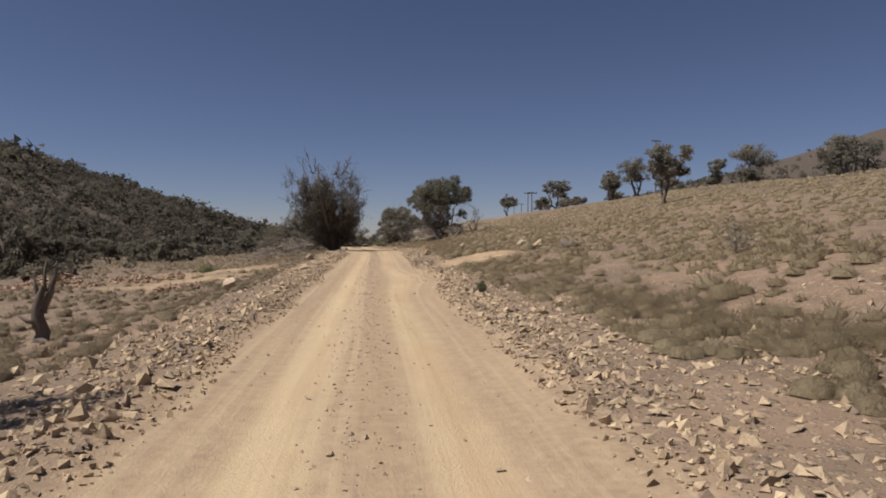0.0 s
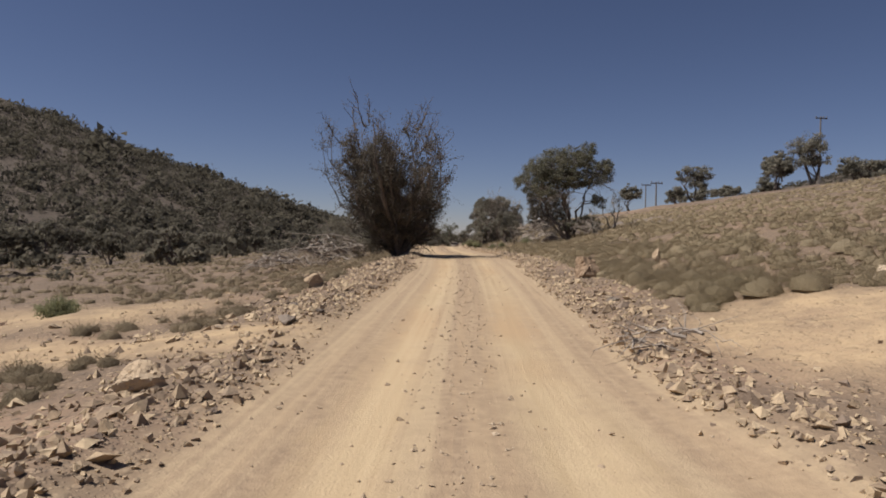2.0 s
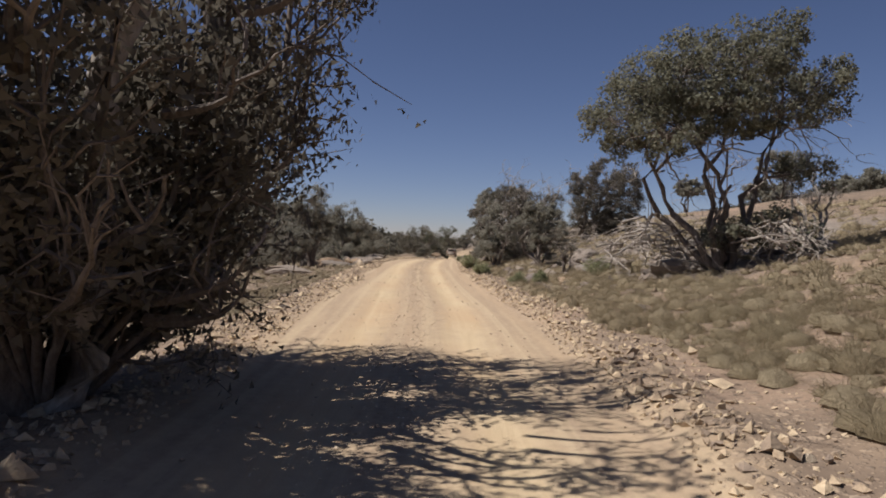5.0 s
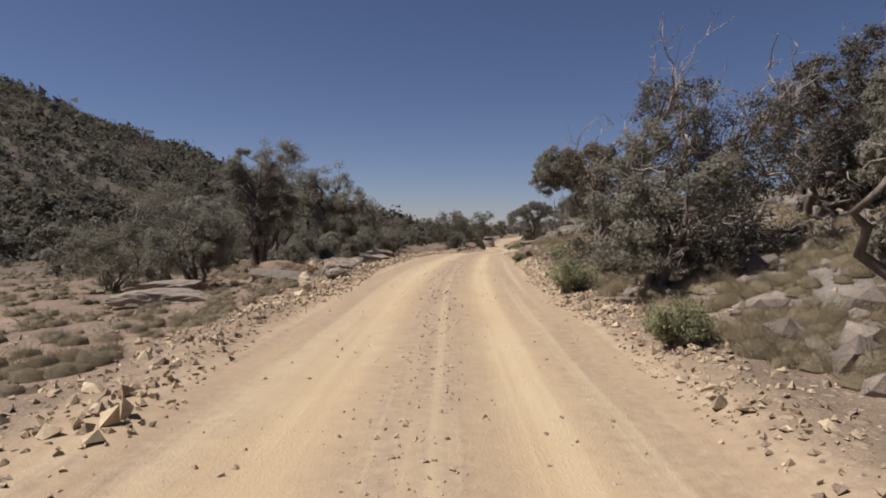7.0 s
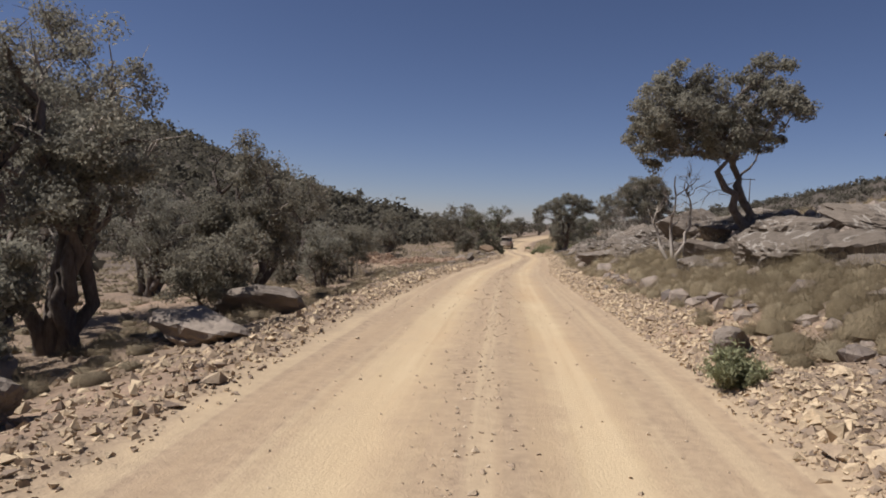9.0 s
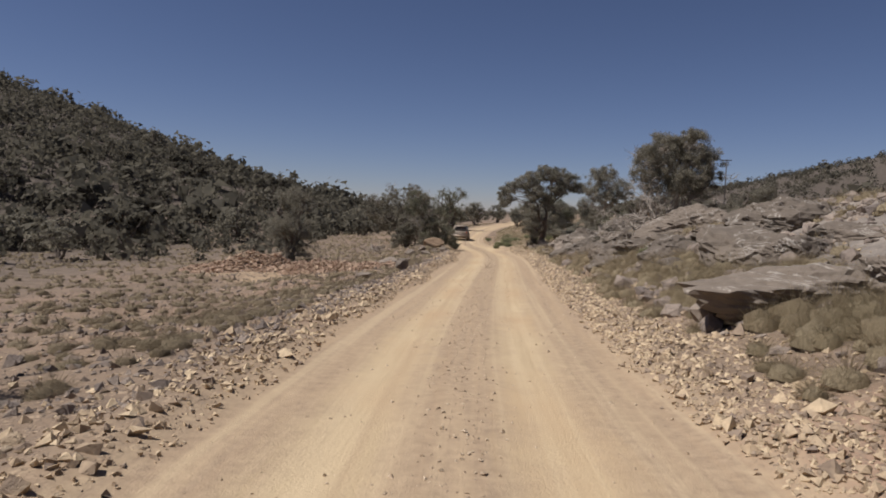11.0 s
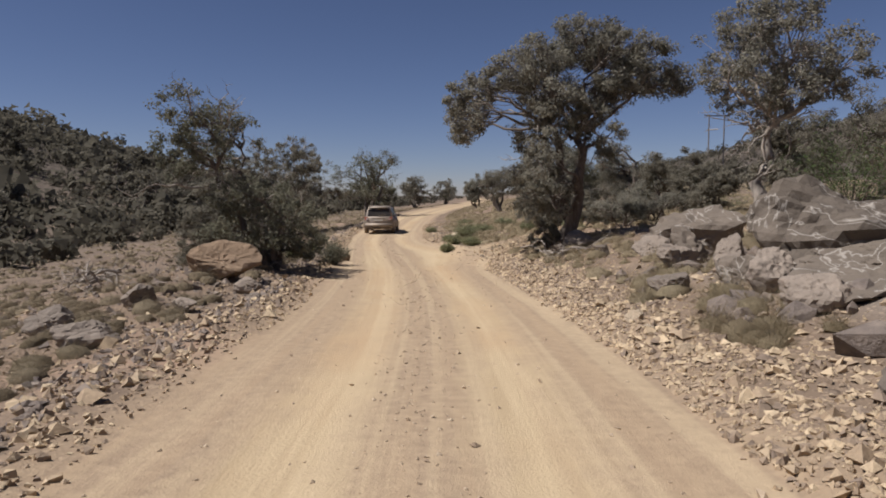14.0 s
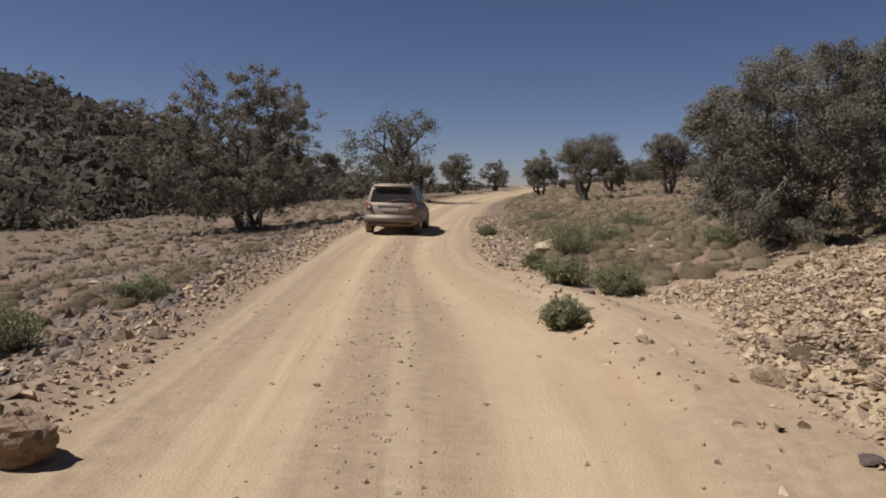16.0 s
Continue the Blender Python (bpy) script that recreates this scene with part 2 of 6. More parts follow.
def speckled(name, a, b, c, scale=6.0, rough=0.92, bump=0.5, by="island", veins=0.0):
    m = Nodes(name, rough)
    where = m.place()
    pick = m.island() if by == "island" else m.each()
    base = m.ramp(pick, [(0.0, a), (0.5, b), (1.0, c)])
    g = m.noise(scale, 6, 0.65, where)
    col = m.mix(m.ramp(g, [(0.3, 0.0), (0.72, 0.55)]), base, tuple(0.55 * x for x in a))
    g2 = m.noise(scale * 0.23, 4, 0.6, where)
    col = m.mix(m.ramp(g2, [(0.5, 0.0), (0.68, 0.5)]), col, c)
    if veins:
        w = m.math("ABSOLUTE", m.math("SUBTRACT", m.noise(scale * 0.12, 5, 0.6, where, 1.2), 0.5))
        col = m.mix(m.ramp(w, [(0.0015, veins), (0.006, 0.0)]), col, (0.52, 0.47, 0.4))
    m.colour(col)
    m.bump(m.math("ADD", g, m.math("MULTIPLY", m.noise(scale * 4, 4, 0.7, where), 0.4)), bump, 0.04)
    return m.mat


def leafy(name, a, b, c, pass_light=0.25):
    m = Nodes(name, 0.85)
    m.b.inputs["Specular IOR Level"].default_value = 0.08
    col = m.ramp(m.island(), [(0.0, a), (0.55, b), (1.0, c)])
    col = m.mix(m.ramp(m.noise(0.9, 3, 0.5, m.place()), [(0.4, 0.0), (0.7, 0.6)]), col, tuple(0.6 * x for x in a))
    m.colour(col)
    tr = m.n("BsdfTranslucent")
    m.link(col, tr.inputs["Color"])
    mixs = m.n("MixShader")
    mixs.inputs[0].default_value = pass_light
    m.link(m.b.outputs[0], mixs.inputs[1])
    m.link(tr.outputs[0], mixs.inputs[2])
    m.link(mixs.outputs[0], m.t.nodes["Material Output"].inputs[0])
    return m.mat


def tufty(name, a, b, c, pass_light=0.25):
    """Dry tussock: straw of several tones with fine upright fibres."""
    m = Nodes(name, 0.9)
    m.b.inputs["Specular IOR Level"].default_value = 0.08
    where = m.place()
    mp = m.n("Mapping")
    mp.inputs["Scale"].default_value = (1, 1, 0.3)
    m.link(where, mp.inputs[0])
    fibre = m.noise(55.0, 4, 0.7, mp.outputs[0], 0.6)
    col = m.ramp(m.island(), [(0.0, a), (0.55, b), (1.0, c)])
    col = m.mix(m.ramp(fibre, [(0.38, 0.5), (0.6, 0.0)]), col, tuple(0.62 * x for x in a))
    col = m.mix(m.ramp(m.noise(0.5, 3, 0.5, where), [(0.45, 0.0), (0.7, 0.22)]), col, tuple(x * y for x, y in zip(b, (0.86, 0.93, 0.88))))
    m.colour(col)
    m.bump(fibre, 1.0, 0.05)
    tr = m.n("BsdfTranslucent")
    m.link(col, tr.inputs["Color"])
    mixs = m.n("MixShader")
    mixs.inputs[0].default_value = pass_light
    m.link(m.b.outputs[0], mixs.inputs[1])
    m.link(tr.outputs[0], mixs.inputs[2])
    m.link(mixs.outputs[0], m.t.nodes["Material Output"].inputs[0])
    return m.mat


def barky(name, a, b, scale=14.0):
    m = Nodes(name, 0.95)
    where = m.place()
    mp = m.n("Mapping")
    mp.inputs["Scale"].default_value = (1, 1, 0.25)
    m.link(where, mp.inputs[0])
    g = m.noise(scale, 6, 0.7, mp.outputs[0])
    m.colour(m.mix(m.ramp(g, [(0.3, 0.0), (0.7, 1.0)]), a, b))
    m.bump(g, 0.9, 0.02)
    return m.mat


def plain(name, c, rough=0.5, metal=0.0, dust=0.0, scale=3.0):
    m = Nodes(name, rough)
    m.b.inputs["Metallic"].default_value = metal
    if dust:
        where = m.place()
        g = m.ramp(m.math("ADD", m.math("MULTIPLY", m.noise(scale, 5, 0.6, where), 0.8), m.math("MULTIPLY", m.noise(scale * 9, 3, 0.6, where), 0.25)), [(0.32, 0.35 * dust), (0.68, dust)])
        m.colour(m.mix(g, c, (0.36, 0.26, 0.165)))
        r = m.n("MapRange")
        r.inputs[3].default_value, r.inputs[4].default_value = rough, 0.95
        m.link(g, r.inputs[0])
        m.link(r.outputs[0], m.b.inputs["Roughness"])
    else:
        m.colour(c)
    return m.mat


EARTH = earth_material()
RUBBLE = speckled("broken_stone", (0.26, 0.196, 0.145), (0.455, 0.332, 0.208), (0.67, 0.515, 0.325), 14.0)
RED_RUBBLE = speckled("red_broken_stone", (0.31, 0.205, 0.145), (0.42, 0.285, 0.19), (0.54, 0.40, 0.275), 12.0)
PEBBLE = speckled("road_pebble", (0.38, 0.28, 0.19), (0.47, 0.355, 0.235), (0.60, 0.47, 0.325), 30.0)
PALE_ROCK = speckled("pale_ochre_rock", (0.46, 0.34, 0.22), (0.54, 0.41, 0.27), (0.60, 0.48, 0.34), 5.0, by="each", bump=0.8)
TAWNY_ROCK = speckled("tawny_rock", (0.26, 0.178, 0.113), (0.32, 0.221, 0.138), (0.43, 0.31, 0.2), 4.0, by="each", bump=0.9)
GREY_ROCK = speckled("grey_rock", (0.185, 0.15, 0.118), (0.24, 0.193, 0.15), (0.32, 0.258, 0.2), 3.5, by="each", bump=0.9)
VEIN_ROCK = speckled("veined_grey_rock", (0.125, 0.1, 0.077), (0.158, 0.127, 0.097), (0.21, 0.168, 0.128), 3.2, by="each", bump=0.9, veins=0.5)
GREY_STONES = speckled("grey_blocks", (0.17, 0.137, 0.115), (0.26, 0.205, 0.162), (0.37, 0.295, 0.228), 8.0, bump=0.9)
DRY_GRASS = tufty("straw_cushion", (0.32, 0.25, 0.152), (0.40, 0.316, 0.198), (0.49, 0.395, 0.254), 0.3)
TUSSOCK = tufty("brown_cushion", (0.265, 0.206, 0.132), (0.34, 0.268, 0.173), (0.42, 0.337, 0.222), 0.25)
GREEN_BUSH = leafy("fresh_green", (0.22, 0.222, 0.12), (0.295, 0.295, 0.162), (0.375, 0.365, 0.215), 0.4)
DEEP_GREEN = leafy("deep_green", (0.085, 0.115, 0.045), (0.12, 0.155, 0.062), (0.165, 0.20, 0.085), 0.3)
RUST_LEAF = leafy("rust_tips", (0.20, 0.125, 0.075), (0.26, 0.165, 0.10), (0.32, 0.22, 0.14), 0.3)
THORN_LEAF = leafy("thorn_leaf", (0.125, 0.108, 0.083), (0.15, 0.131, 0.1), (0.18, 0.157, 0.12), 0.4)
OLIVE = leafy("olive_leaf", (0.165, 0.159, 0.107), (0.21, 0.20, 0.14), (0.265, 0.25, 0.18), 0.45)
GREY_LEAF = leafy("grey_leaf", (0.23, 0.213, 0.162), (0.28, 0.259, 0.2), (0.335, 0.308, 0.245), 0.5)
DARK_LEAF = leafy("dark_leaf", (0.21, 0.19, 0.142), (0.255, 0.23, 0.172), (0.305, 0.273, 0.208), 0.5)
HILL_LEAF = leafy("hill_scrub", (0.122, 0.109, 0.081), (0.148, 0.132, 0.098), (0.18, 0.16, 0.119), 0.45)
BARK = barky("rough_bark", (0.085, 0.066, 0.053), (0.20, 0.163, 0.132))
DEADWOOD = barky("weathered_deadwood", (0.21, 0.175, 0.14), (0.43, 0.37, 0.305))
POLE_WOOD = barky("grey_pole_wood", (0.13, 0.11, 0.095), (0.24, 0.21, 0.18), 9.0)

# ---------------------------------------------------------------- the lie of the land
# the road's middle line: y, x, height of its surface
LINE_Y = [-60, -20, 0, 11.2, 21.4, 30.7, 35.2, 46, 57.3, 67.6, 77.3, 87.4, 100, 112.7, 124.3, 135.5, 146.2, 155.2, 163, 170, 180, 192, 204, 220, 238, 258, 300]
LINE_X = [6.5, 2.0, -0.06, -1.18, -2.22, -3.07, -3.32, -4.52, -5.84, -7.67, -9.37, -10.89, -12.13, -13.4, -13.96, -14.34, -14.66, -15.46, -16.7, -18.1, -19.5, -20.0, -19.9, -18.7, -16.6, -14.3, -12.0]
LINE_Z = [-0.3, -0.1, 0.05, 0.1, 0.09, 0.27, 0.4, 0.48, 0.48, 0.26, 0.25, 0.3, 0.08, -0.24, -0.75, -1.07, -1.35, -1.6, -1.87, -2.02, -2.05, -1.82, -1.6, -1.4, -1.2, -0.95, -0.8]
# heights over the road at these distances to its right, at these y
RIGHT_D = [2.2, 3.2, 6, 10, 20, 40, 80, 160, 400]
RIGHT_Y = [-20, 10, 35, 60, 80, 98, 116, 130, 142, 158, 175, 200, 260]
RIGHT_H = [
    [0, .12, .35, 1.1, 3.2, 6.3, 9.5, 9, 0],
    [0, .12, .35, 1.1, 3.2, 6.3, 9.5, 9, 0],
    [0, .12, .45, 1.1, 3.1, 6.0, 8.8, 9, 0],
    [0, .15, .60, 1.4, 3.2, 6.4, 9.0, 8, 0],
    [0, .20, .80, 1.8, 3.6, 7.0, 9.5, 7, 0],
    [0, .25, 1.3, 2.5, 4.2, 7.3, 10., 6, 0],
    [0, .25, 1.2, 2.6, 4.4, 7.6, 10.5, 5, 0],
    [0, .25, 1.3, 2.9, 4.4, 7.4, 10.5, 5, 0],
    [0, .25, 1.2, 2.3, 3.8, 6.0, 9.0, 5, 0],
    [0, .20, .95, 1.6, 2.6, 4.4, 6.0, 5, 0],
    [0, .10, .40, .90, 1.8, 3.2, 5.0, 5, 0],
    [0, .15, .50, .90, 1.7, 3.0, 5.0, 5, 0],
    [0, .20, .60, 1.1, 2.0, 3.0, 5.0, 5, 0],
]
LEFT_D = [2.2, 3.2, 6, 10, 25, 45, 100, 400]
LEFT_H = [0, -.05, -.45, -.85, -1.5, -1.7, -1.2, -1.0]


def half_width(y):
    """From the track's middle line to its edge."""
    return np.interp(y, [40, 62, 95, 115], [1.6, 2.12, 2.12, 1.92])


def smooth_step(a, b, v):
    v = np.clip((v - a) / (b - a), 0, 1)
    return v * v * (3 - 2 * v)


def waves(x, y, size, seed):
    """Soft uneven ground: a sum of sines in many directions, about -1 to 1."""
    rng = np.random.default_rng(seed)
    out = 0
    for k in range(7):
        a, ph = rng.uniform(0, 2 * np.pi, 2)
        f = 2 * np.pi / size * rng.uniform(0.6, 1.7)
        out = out + np.sin(f * (x * np.cos(a) + y * np.sin(a)) + ph + 0.8 * np.sin(0.7 * f * (x * np.sin(a) - y * np.cos(a)) + 2 * ph))
    return out / 4.0


def middle(y):
    return np.interp(y, LINE_Y, LINE_X), np.interp(y, LINE_Y, LINE_Z)


def land(x, y, fine=True):
    """The height of the ground at x, y (arrays)."""
    x, y = np.asarray(x, float), np.asarray(y, float)
    soft = 0
    for dy in (-6, -3, 0, 3, 6):
        cx, cz = middle(y + dy)
        soft = soft + np.array([cx, cz]) / 5
    cx, cz = soft
    d = x - cx
    a = np.abs(d)
    table = np.array(RIGHT_H)
    wy = np.clip(np.interp(y, RIGHT_Y, np.arange(len(RIGHT_Y))), 0, len(RIGHT_Y) - 1.001)
    k = wy.astype(int)
    wy = wy - k
    wy = wy * wy * (3 - 2 * wy)
    right = 0
    for s, w in ((-0.6, .25), (0, .5), (0.6, .25)):
        dd = np.clip(np.interp(np.maximum(a * (1 + 0.12 * s), 2.2), RIGHT_D, np.arange(len(RIGHT_D))), 0, len(RIGHT_D) - 1.001)
        j = dd.astype(int)
        dd = dd - j
        lo = table[k, j] * (1 - dd) + table[k, j + 1] * dd
        hi = table[k + 1, j] * (1 - dd) + table[k + 1, j + 1] * dd
        right = right + w * (lo * (1 - wy) + hi * wy)
    left = np.interp(a, LEFT_D, LEFT_H)
    far = smooth_step(120, 400, np.hypot(x + 10, y - 100))
    z = cz * (1 - far) - 1.5 * far + np.where(d > 0, right, left)
    z = z + 0.55 * np.exp(-((x + 20.2) / 2.6) ** 2 - ((y - 155.5) / 4.5) ** 2) * smooth_step(2.4, 4.2, a)
    r1 = np.clip(1 - np.hypot(x + 220, y - 241) / 183, 0, 1)
    r2 = np.clip(1 - np.hypot(x - 299, y - 429) / 293, 0, 1)
    z = z + 61.5 * r1 ** 1.235 + 76 * r2 ** 1.32
    off = smooth_step(2.3, 6, a)
    z = z + off * (0.14 * waves(x, y, 9, 3) + 0.05 * waves(x, y, 2.6, 4)) + smooth_step(20, 80, a) * 0.5 * waves(x, y, 45, 5) + smooth_step(400, 1500, a) * 14 * waves(x, y, 900, 8)
    if fine:
        # bank of graded rubble on both edges, wheel ruts and small bumps
        edge = half_width(y) + 0.08 + 0.2 * waves(y, x * 0 + 5, 11, 6)
        z = z + 0.13 * np.exp(-((a - edge - 0.5) / 0.42) ** 2) * (0.7 + 0.5 * waves(x, y, 3.1, 7))
        z = z - 0.022 * np.exp(-((a - 0.8) / 0.32) ** 2) + (1 - off) * 0.014 * waves(x, y, 3.2, 9)
    return z


# ---------------------------------------------------------------- ground and road
def spread(parts):
    """Steps along an axis: (from, to, step) stretches, joined."""
    return np.unique(np.concatenate([np.arange(a, b, s) for a, b, s in parts]).round(3))


def apron(y):
    return np.exp(-((y - 166.0) / 4.5) ** 2) + 0.5 * np.exp(-((y - 22.5) / 3.5) ** 2)


# bare dug or graded patches: centre and half sizes
DUG = ((-12.5, 33.5, 5.0, 3.0), (-9.4, 29.4, 7.2, 1.6), (-22.2, 135.4, 3.8, 2.8), (-25.0, 138.0, 5.0, 2.4), (1.5, 29.6, 2.1, 3.0), (-11.3, 168.0, 4.0, 3.5))


def lay_ground():
    inner = spread([(0, 2.4, 0.16), (2.4, 5.2, 0.18), (5.2, 12, 0.4), (12, 30, 1.0), (30, 80, 3.0), (80, 420, 9), (420, 3000, 120)])
    u = np.concatenate([-inner[:0:-1], inner])
    w = spread([(-3000, -300, 150), (-300, -60, 15), (-60, -6, 2), (-6, 175, 0.5), (175, 205, 0.8), (205, 300, 2), (300, 700, 8), (700, 4000, 150)])
    uu, ww = np.meshgrid(u, w)
    bend = smooth_step(60, 300, np.abs(uu))
    cx = sum(middle(ww + k)[0] for k in (-6, -3, 0, 3, 6)) / 5
    x = uu + cx * (1 - bend) - 10 * bend
    z = land(x, ww)
    v = np.stack([x, ww, z], -1).reshape(-1, 3)
    # the track widens into a bare apron on its right near the bend
    lat = x - cx
    lat = np.where(lat > 0, lat / (1 + 1.1 * apron(ww)), lat)
    lat = np.where(lat < 0, lat / (1 + 0.15 * np.exp(-((ww - 68.5) / 8) ** 2)), lat)
    lat = lat * np.where(np.abs(lat) < 8, 2.08 / half_width(ww), 1)
    flow = np.stack([lat, ww], -1).reshape(-1, 2)
    raw = x - cx
    rocky = smooth_step(3.6, 5.0, raw) * (1 - smooth_step(12, 18, raw)) * smooth_step(62, 70, ww) * (1 - smooth_step(150, 156, ww))
    dug = 0 * x
    for px, py, rx, ry in DUG:
        dug = np.maximum(dug, 1 - smooth_step(0.5, 1.1, np.hypot((x - px) / rx, (ww - py) / ry)))
    zone = np.stack([rocky, dug], -1).reshape(-1, 2)
    n = len(u)
    i, j = np.meshgrid(np.arange(len(w) - 1), np.arange(n - 1), indexing="ij")
    i, j = i.ravel(), j.ravel()
    f = np.stack([i * n + j, i * n + j + 1, (i + 1) * n + j + 1, (i + 1) * n + j], 1)
    on = (np.abs(u[j] + 0.5 * (u[j + 1] - u[j])) < 2.2) & (w[i] > -60) & (w[i] < 299)
    for name, mask, label, cat in (("road", on, "graded dusty beige dirt track with two wheel lines", "road"), ("ground", ~on, "stony brown semi-desert ground with bare patches", "ground")):
        used, idx = np.unique(f[mask], return_inverse=True)
        me = mesh_of(name, v[used], idx.reshape(-1, 4), EARTH, True, {"flow": flow[used], "zone": zone[used]})
        tagged(new(name, me), label, cat, kind="structure")


lay_ground()


def on_land(x, y):
    return np.stack([x, y, land(x, y)], -1)


def lateral(y, d):
    return sum(middle(y + k)[0] for k in (-6, -3, 0, 3, 6)) / 5 + d


# ---------------------------------------------------------------- trees
def arc(a, b, rng, sag=0.12, n=6):
    """A bent way from a to b, rising first."""
    a, b = np.asarray(a, float), np.asarray(b, float)
    t = np.linspace(0, 1, n)[:, None]
    L = np.linalg.norm(b - a)
    mid = rng.normal(size=3) * sag * L
    mid[2] = abs(mid[2]) * 0.6
    wob = rng.normal(size=(n, 3)) * 0.03 * L
    wob[0] = wob[-1] = 0
    return a + (b - a) * t + np.sin(np.pi * t) * mid + wob


def tree(name, label, x, y, h, w, seed, leaf=None, bark=None, stems=2, low=0.35, clumps=60, per=110, size=0.07, lean=(0, 0), thick=None, bare=0, spread_z=1.0, puff=0.14, upright=0.0, sink=0.1, category="tree", group="", slim=0.45, vee=0.0):
    """A tree of tapered stems, limbs and twigs, and a crown of many leaves in uneven clumps. low: where the crown begins, as a part of h; bare: number of leafless dead limbs."""
    rng = np.random.default_rng(seed)
    bark, leaf = bark or BARK, leaf
    root = new(name)
    root.location = (x, y, float(land(x, y)) - sink)
    tagged(root, label, category, group)
    thick = thick or 0.022 * h + 0.016 * w
    top = np.array([lean[0], lean[1], 0.0])
    mid = np.array([lean[0], lean[1], h * (low + 1) / 2])
    rad = np.array([w / 2, w / 2, h * (1 - low) / 2 * spread_z])
    # clump places: several lobes that leave gaps
    clumps = int(clumps * 1.35)
    lobes = rng.normal(size=(max(7, clumps // (18 if size < 0.1 else 10)), 3))
    lobes /= np.linalg.norm(lobes, axis=1)[:, None]
    lobes *= rng.uniform(0.3, 0.84, (len(lobes), 1))
    c = lobes[rng.integers(0, len(lobes), clumps)] + np.clip(rng.normal(size=(clumps, 3)), -1.6, 1.6) * 0.2
    r = np.linalg.norm(c, axis=1)
    c *= np.minimum(1, 0.96 / np.maximum(r, 1e-3))[:, None]
    if low > 0.15:
        c[:, 2] = np.where(c[:, 2] < -0.5, c[:, 2] * 0.7, c[:, 2])
    else:
        # bushy to the ground: the lower half does not draw in
        c[:, :2] /= np.sqrt(1 - np.minimum(0.75, np.where(c[:, 2:3] < 0.1, c[:, 2:3] ** 2, 0)))
    c[:, :2] *= (1 - vee * (0.5 - 0.5 * c[:, 2:3]) * 0.85)
    c = mid + c * rad
    c[:, 2] = np.maximum(c[:, 2], 0.07 * h)
    # stems
    wood, twigs, stem_paths = [], [], []
    for k in range(stems):
        a = rng.uniform(0, 6.28) + k * 2.4
        foot = np.array([math.cos(a), math.sin(a), 0]) * thick * (0.9 if stems > 1 else 0)
        tip = mid + np.array([math.cos(a) * w * 0.2, math.sin(a) * w * 0.2, rad[2] * rng.uniform(-0.1, 0.5)]) * (1 if stems > 1 else 0.5)
        p = arc(foot, tip, rng, 0.10, 9)
        p[1] = p[0] + (p[1] - p[0]) * np.array([0.5, 0.5, 1])
        rr = thick * (0.75 if stems > 1 else 1) * np.linspace(1, 0.28, 9)
        rr[0] *= 1.5
        piece("trunk" if stems == 1 else "stem", mesh_of("stem", *tube(p, rr, 10), bark, True), root)
        stem_paths.append(p)
    stem = np.concatenate([p[3:] for p in stem_paths])
    # limbs from the stems to some clumps, twigs to the rest
    order = rng.permutation(clumps)
    nl = max(6, clumps // 4)
    limb_pts = [stem]
    for k in order[:nl]:
        below = stem[stem[:, 2] < c[k, 2] - 0.02 * h]
        src = below if len(below) else stem[:1]
        s = src[np.argmin(np.linalg.norm((src - c[k]) * [1, 1, 0.6 + upright], axis=1))]
        p = arc(s, c[k], rng, 0.14, 7)
        wood.append(tube(p, thick * 0.32 * np.linspace(1, 0.15, 7), 5))
        limb_pts.append(p[2:])
    pts = np.concatenate(limb_pts)
    for k in order[nl:]:
        s = pts[np.argmin(np.linalg.norm(pts - c[k], axis=1))]
        p = arc(s, c[k], rng, 0.15, 4)
        twigs.append(tube(p, thick * 0.12 * np.linspace(1, 0.2, 4), 3))
    piece("limb_mass", mesh_of("limb_mass", *join(wood), bark, True), root)["kind"] = "stuff"
    # fine twigs that stick out of the crown
    for k in range(clumps if size < 0.12 else 0):
        for _ in range(1 + int(3 * upright)):
            e = c[k] + (c[k] - mid) * rng.uniform(0.02, 0.10) + rng.normal(size=3) * puff * w * 0.35 + [0, 0, upright * rng.uniform(0.02, 0.12) * h]
            twigs.append(tube(arc(c[k], e, rng, 0.1, 3)[[0, 2]], thick * np.array([0.065, 0.015]), 3))
    piece("twig_mass", mesh_of("twig_mass", *join(twigs), DEADWOOD if bare > 6 else bark), root)["kind"] = "stuff"
    if bare:
        dead = []
        for k in range(bare):
            s = stem[rng.integers(0, len(stem))]
            a = rng.uniform(0, 6.28)
            e = s + np.array([math.cos(a) * w * rng.uniform(0.06, 0.3), math.sin(a) * w * rng.uniform(0.06, 0.3), h * rng.uniform(-0.12, 0.26)])
            e[2] = max(e[2], 0.15)
            p = arc(s, e, rng, 0.2, 7)
            dead.append(tube(p, thick * 0.2 * np.linspace(1, 0.12, 7), 4))
            for _ in range(4):
                q = p[rng.integers(2, 7)]
                e2 = q + (e - s) * rng.uniform(0.1, 0.3) + rng.normal(size=3) * 0.09 * w
                dead.append(tube(arc(q, e2, rng, 0.2, 4), thick * 0.08 * np.linspace(1, 0.15, 4), 3))
        piece("deadwood", mesh_of("deadwood", *join(dead), DEADWOOD), root, "bleached bare dead limbs")["kind"] = "stuff"
    if leaf and per:
        own = rng.uniform(0.5, 1.5, clumps)
        cnt = np.maximum(3, (per * (1.6 if size < 0.1 else 0.8) * own)).astype(int)
        cc = np.repeat(c, cnt, 0)
        sp = np.repeat(puff * w * 0.5 * rng.uniform(0.6, 1.25, clumps), cnt)[:, None]
        ball = rng.normal(size=cc.shape)
        ball *= (rng.uniform(0, 1, (len(cc), 1)) ** 0.45) / np.linalg.norm(ball, axis=1)[:, None]
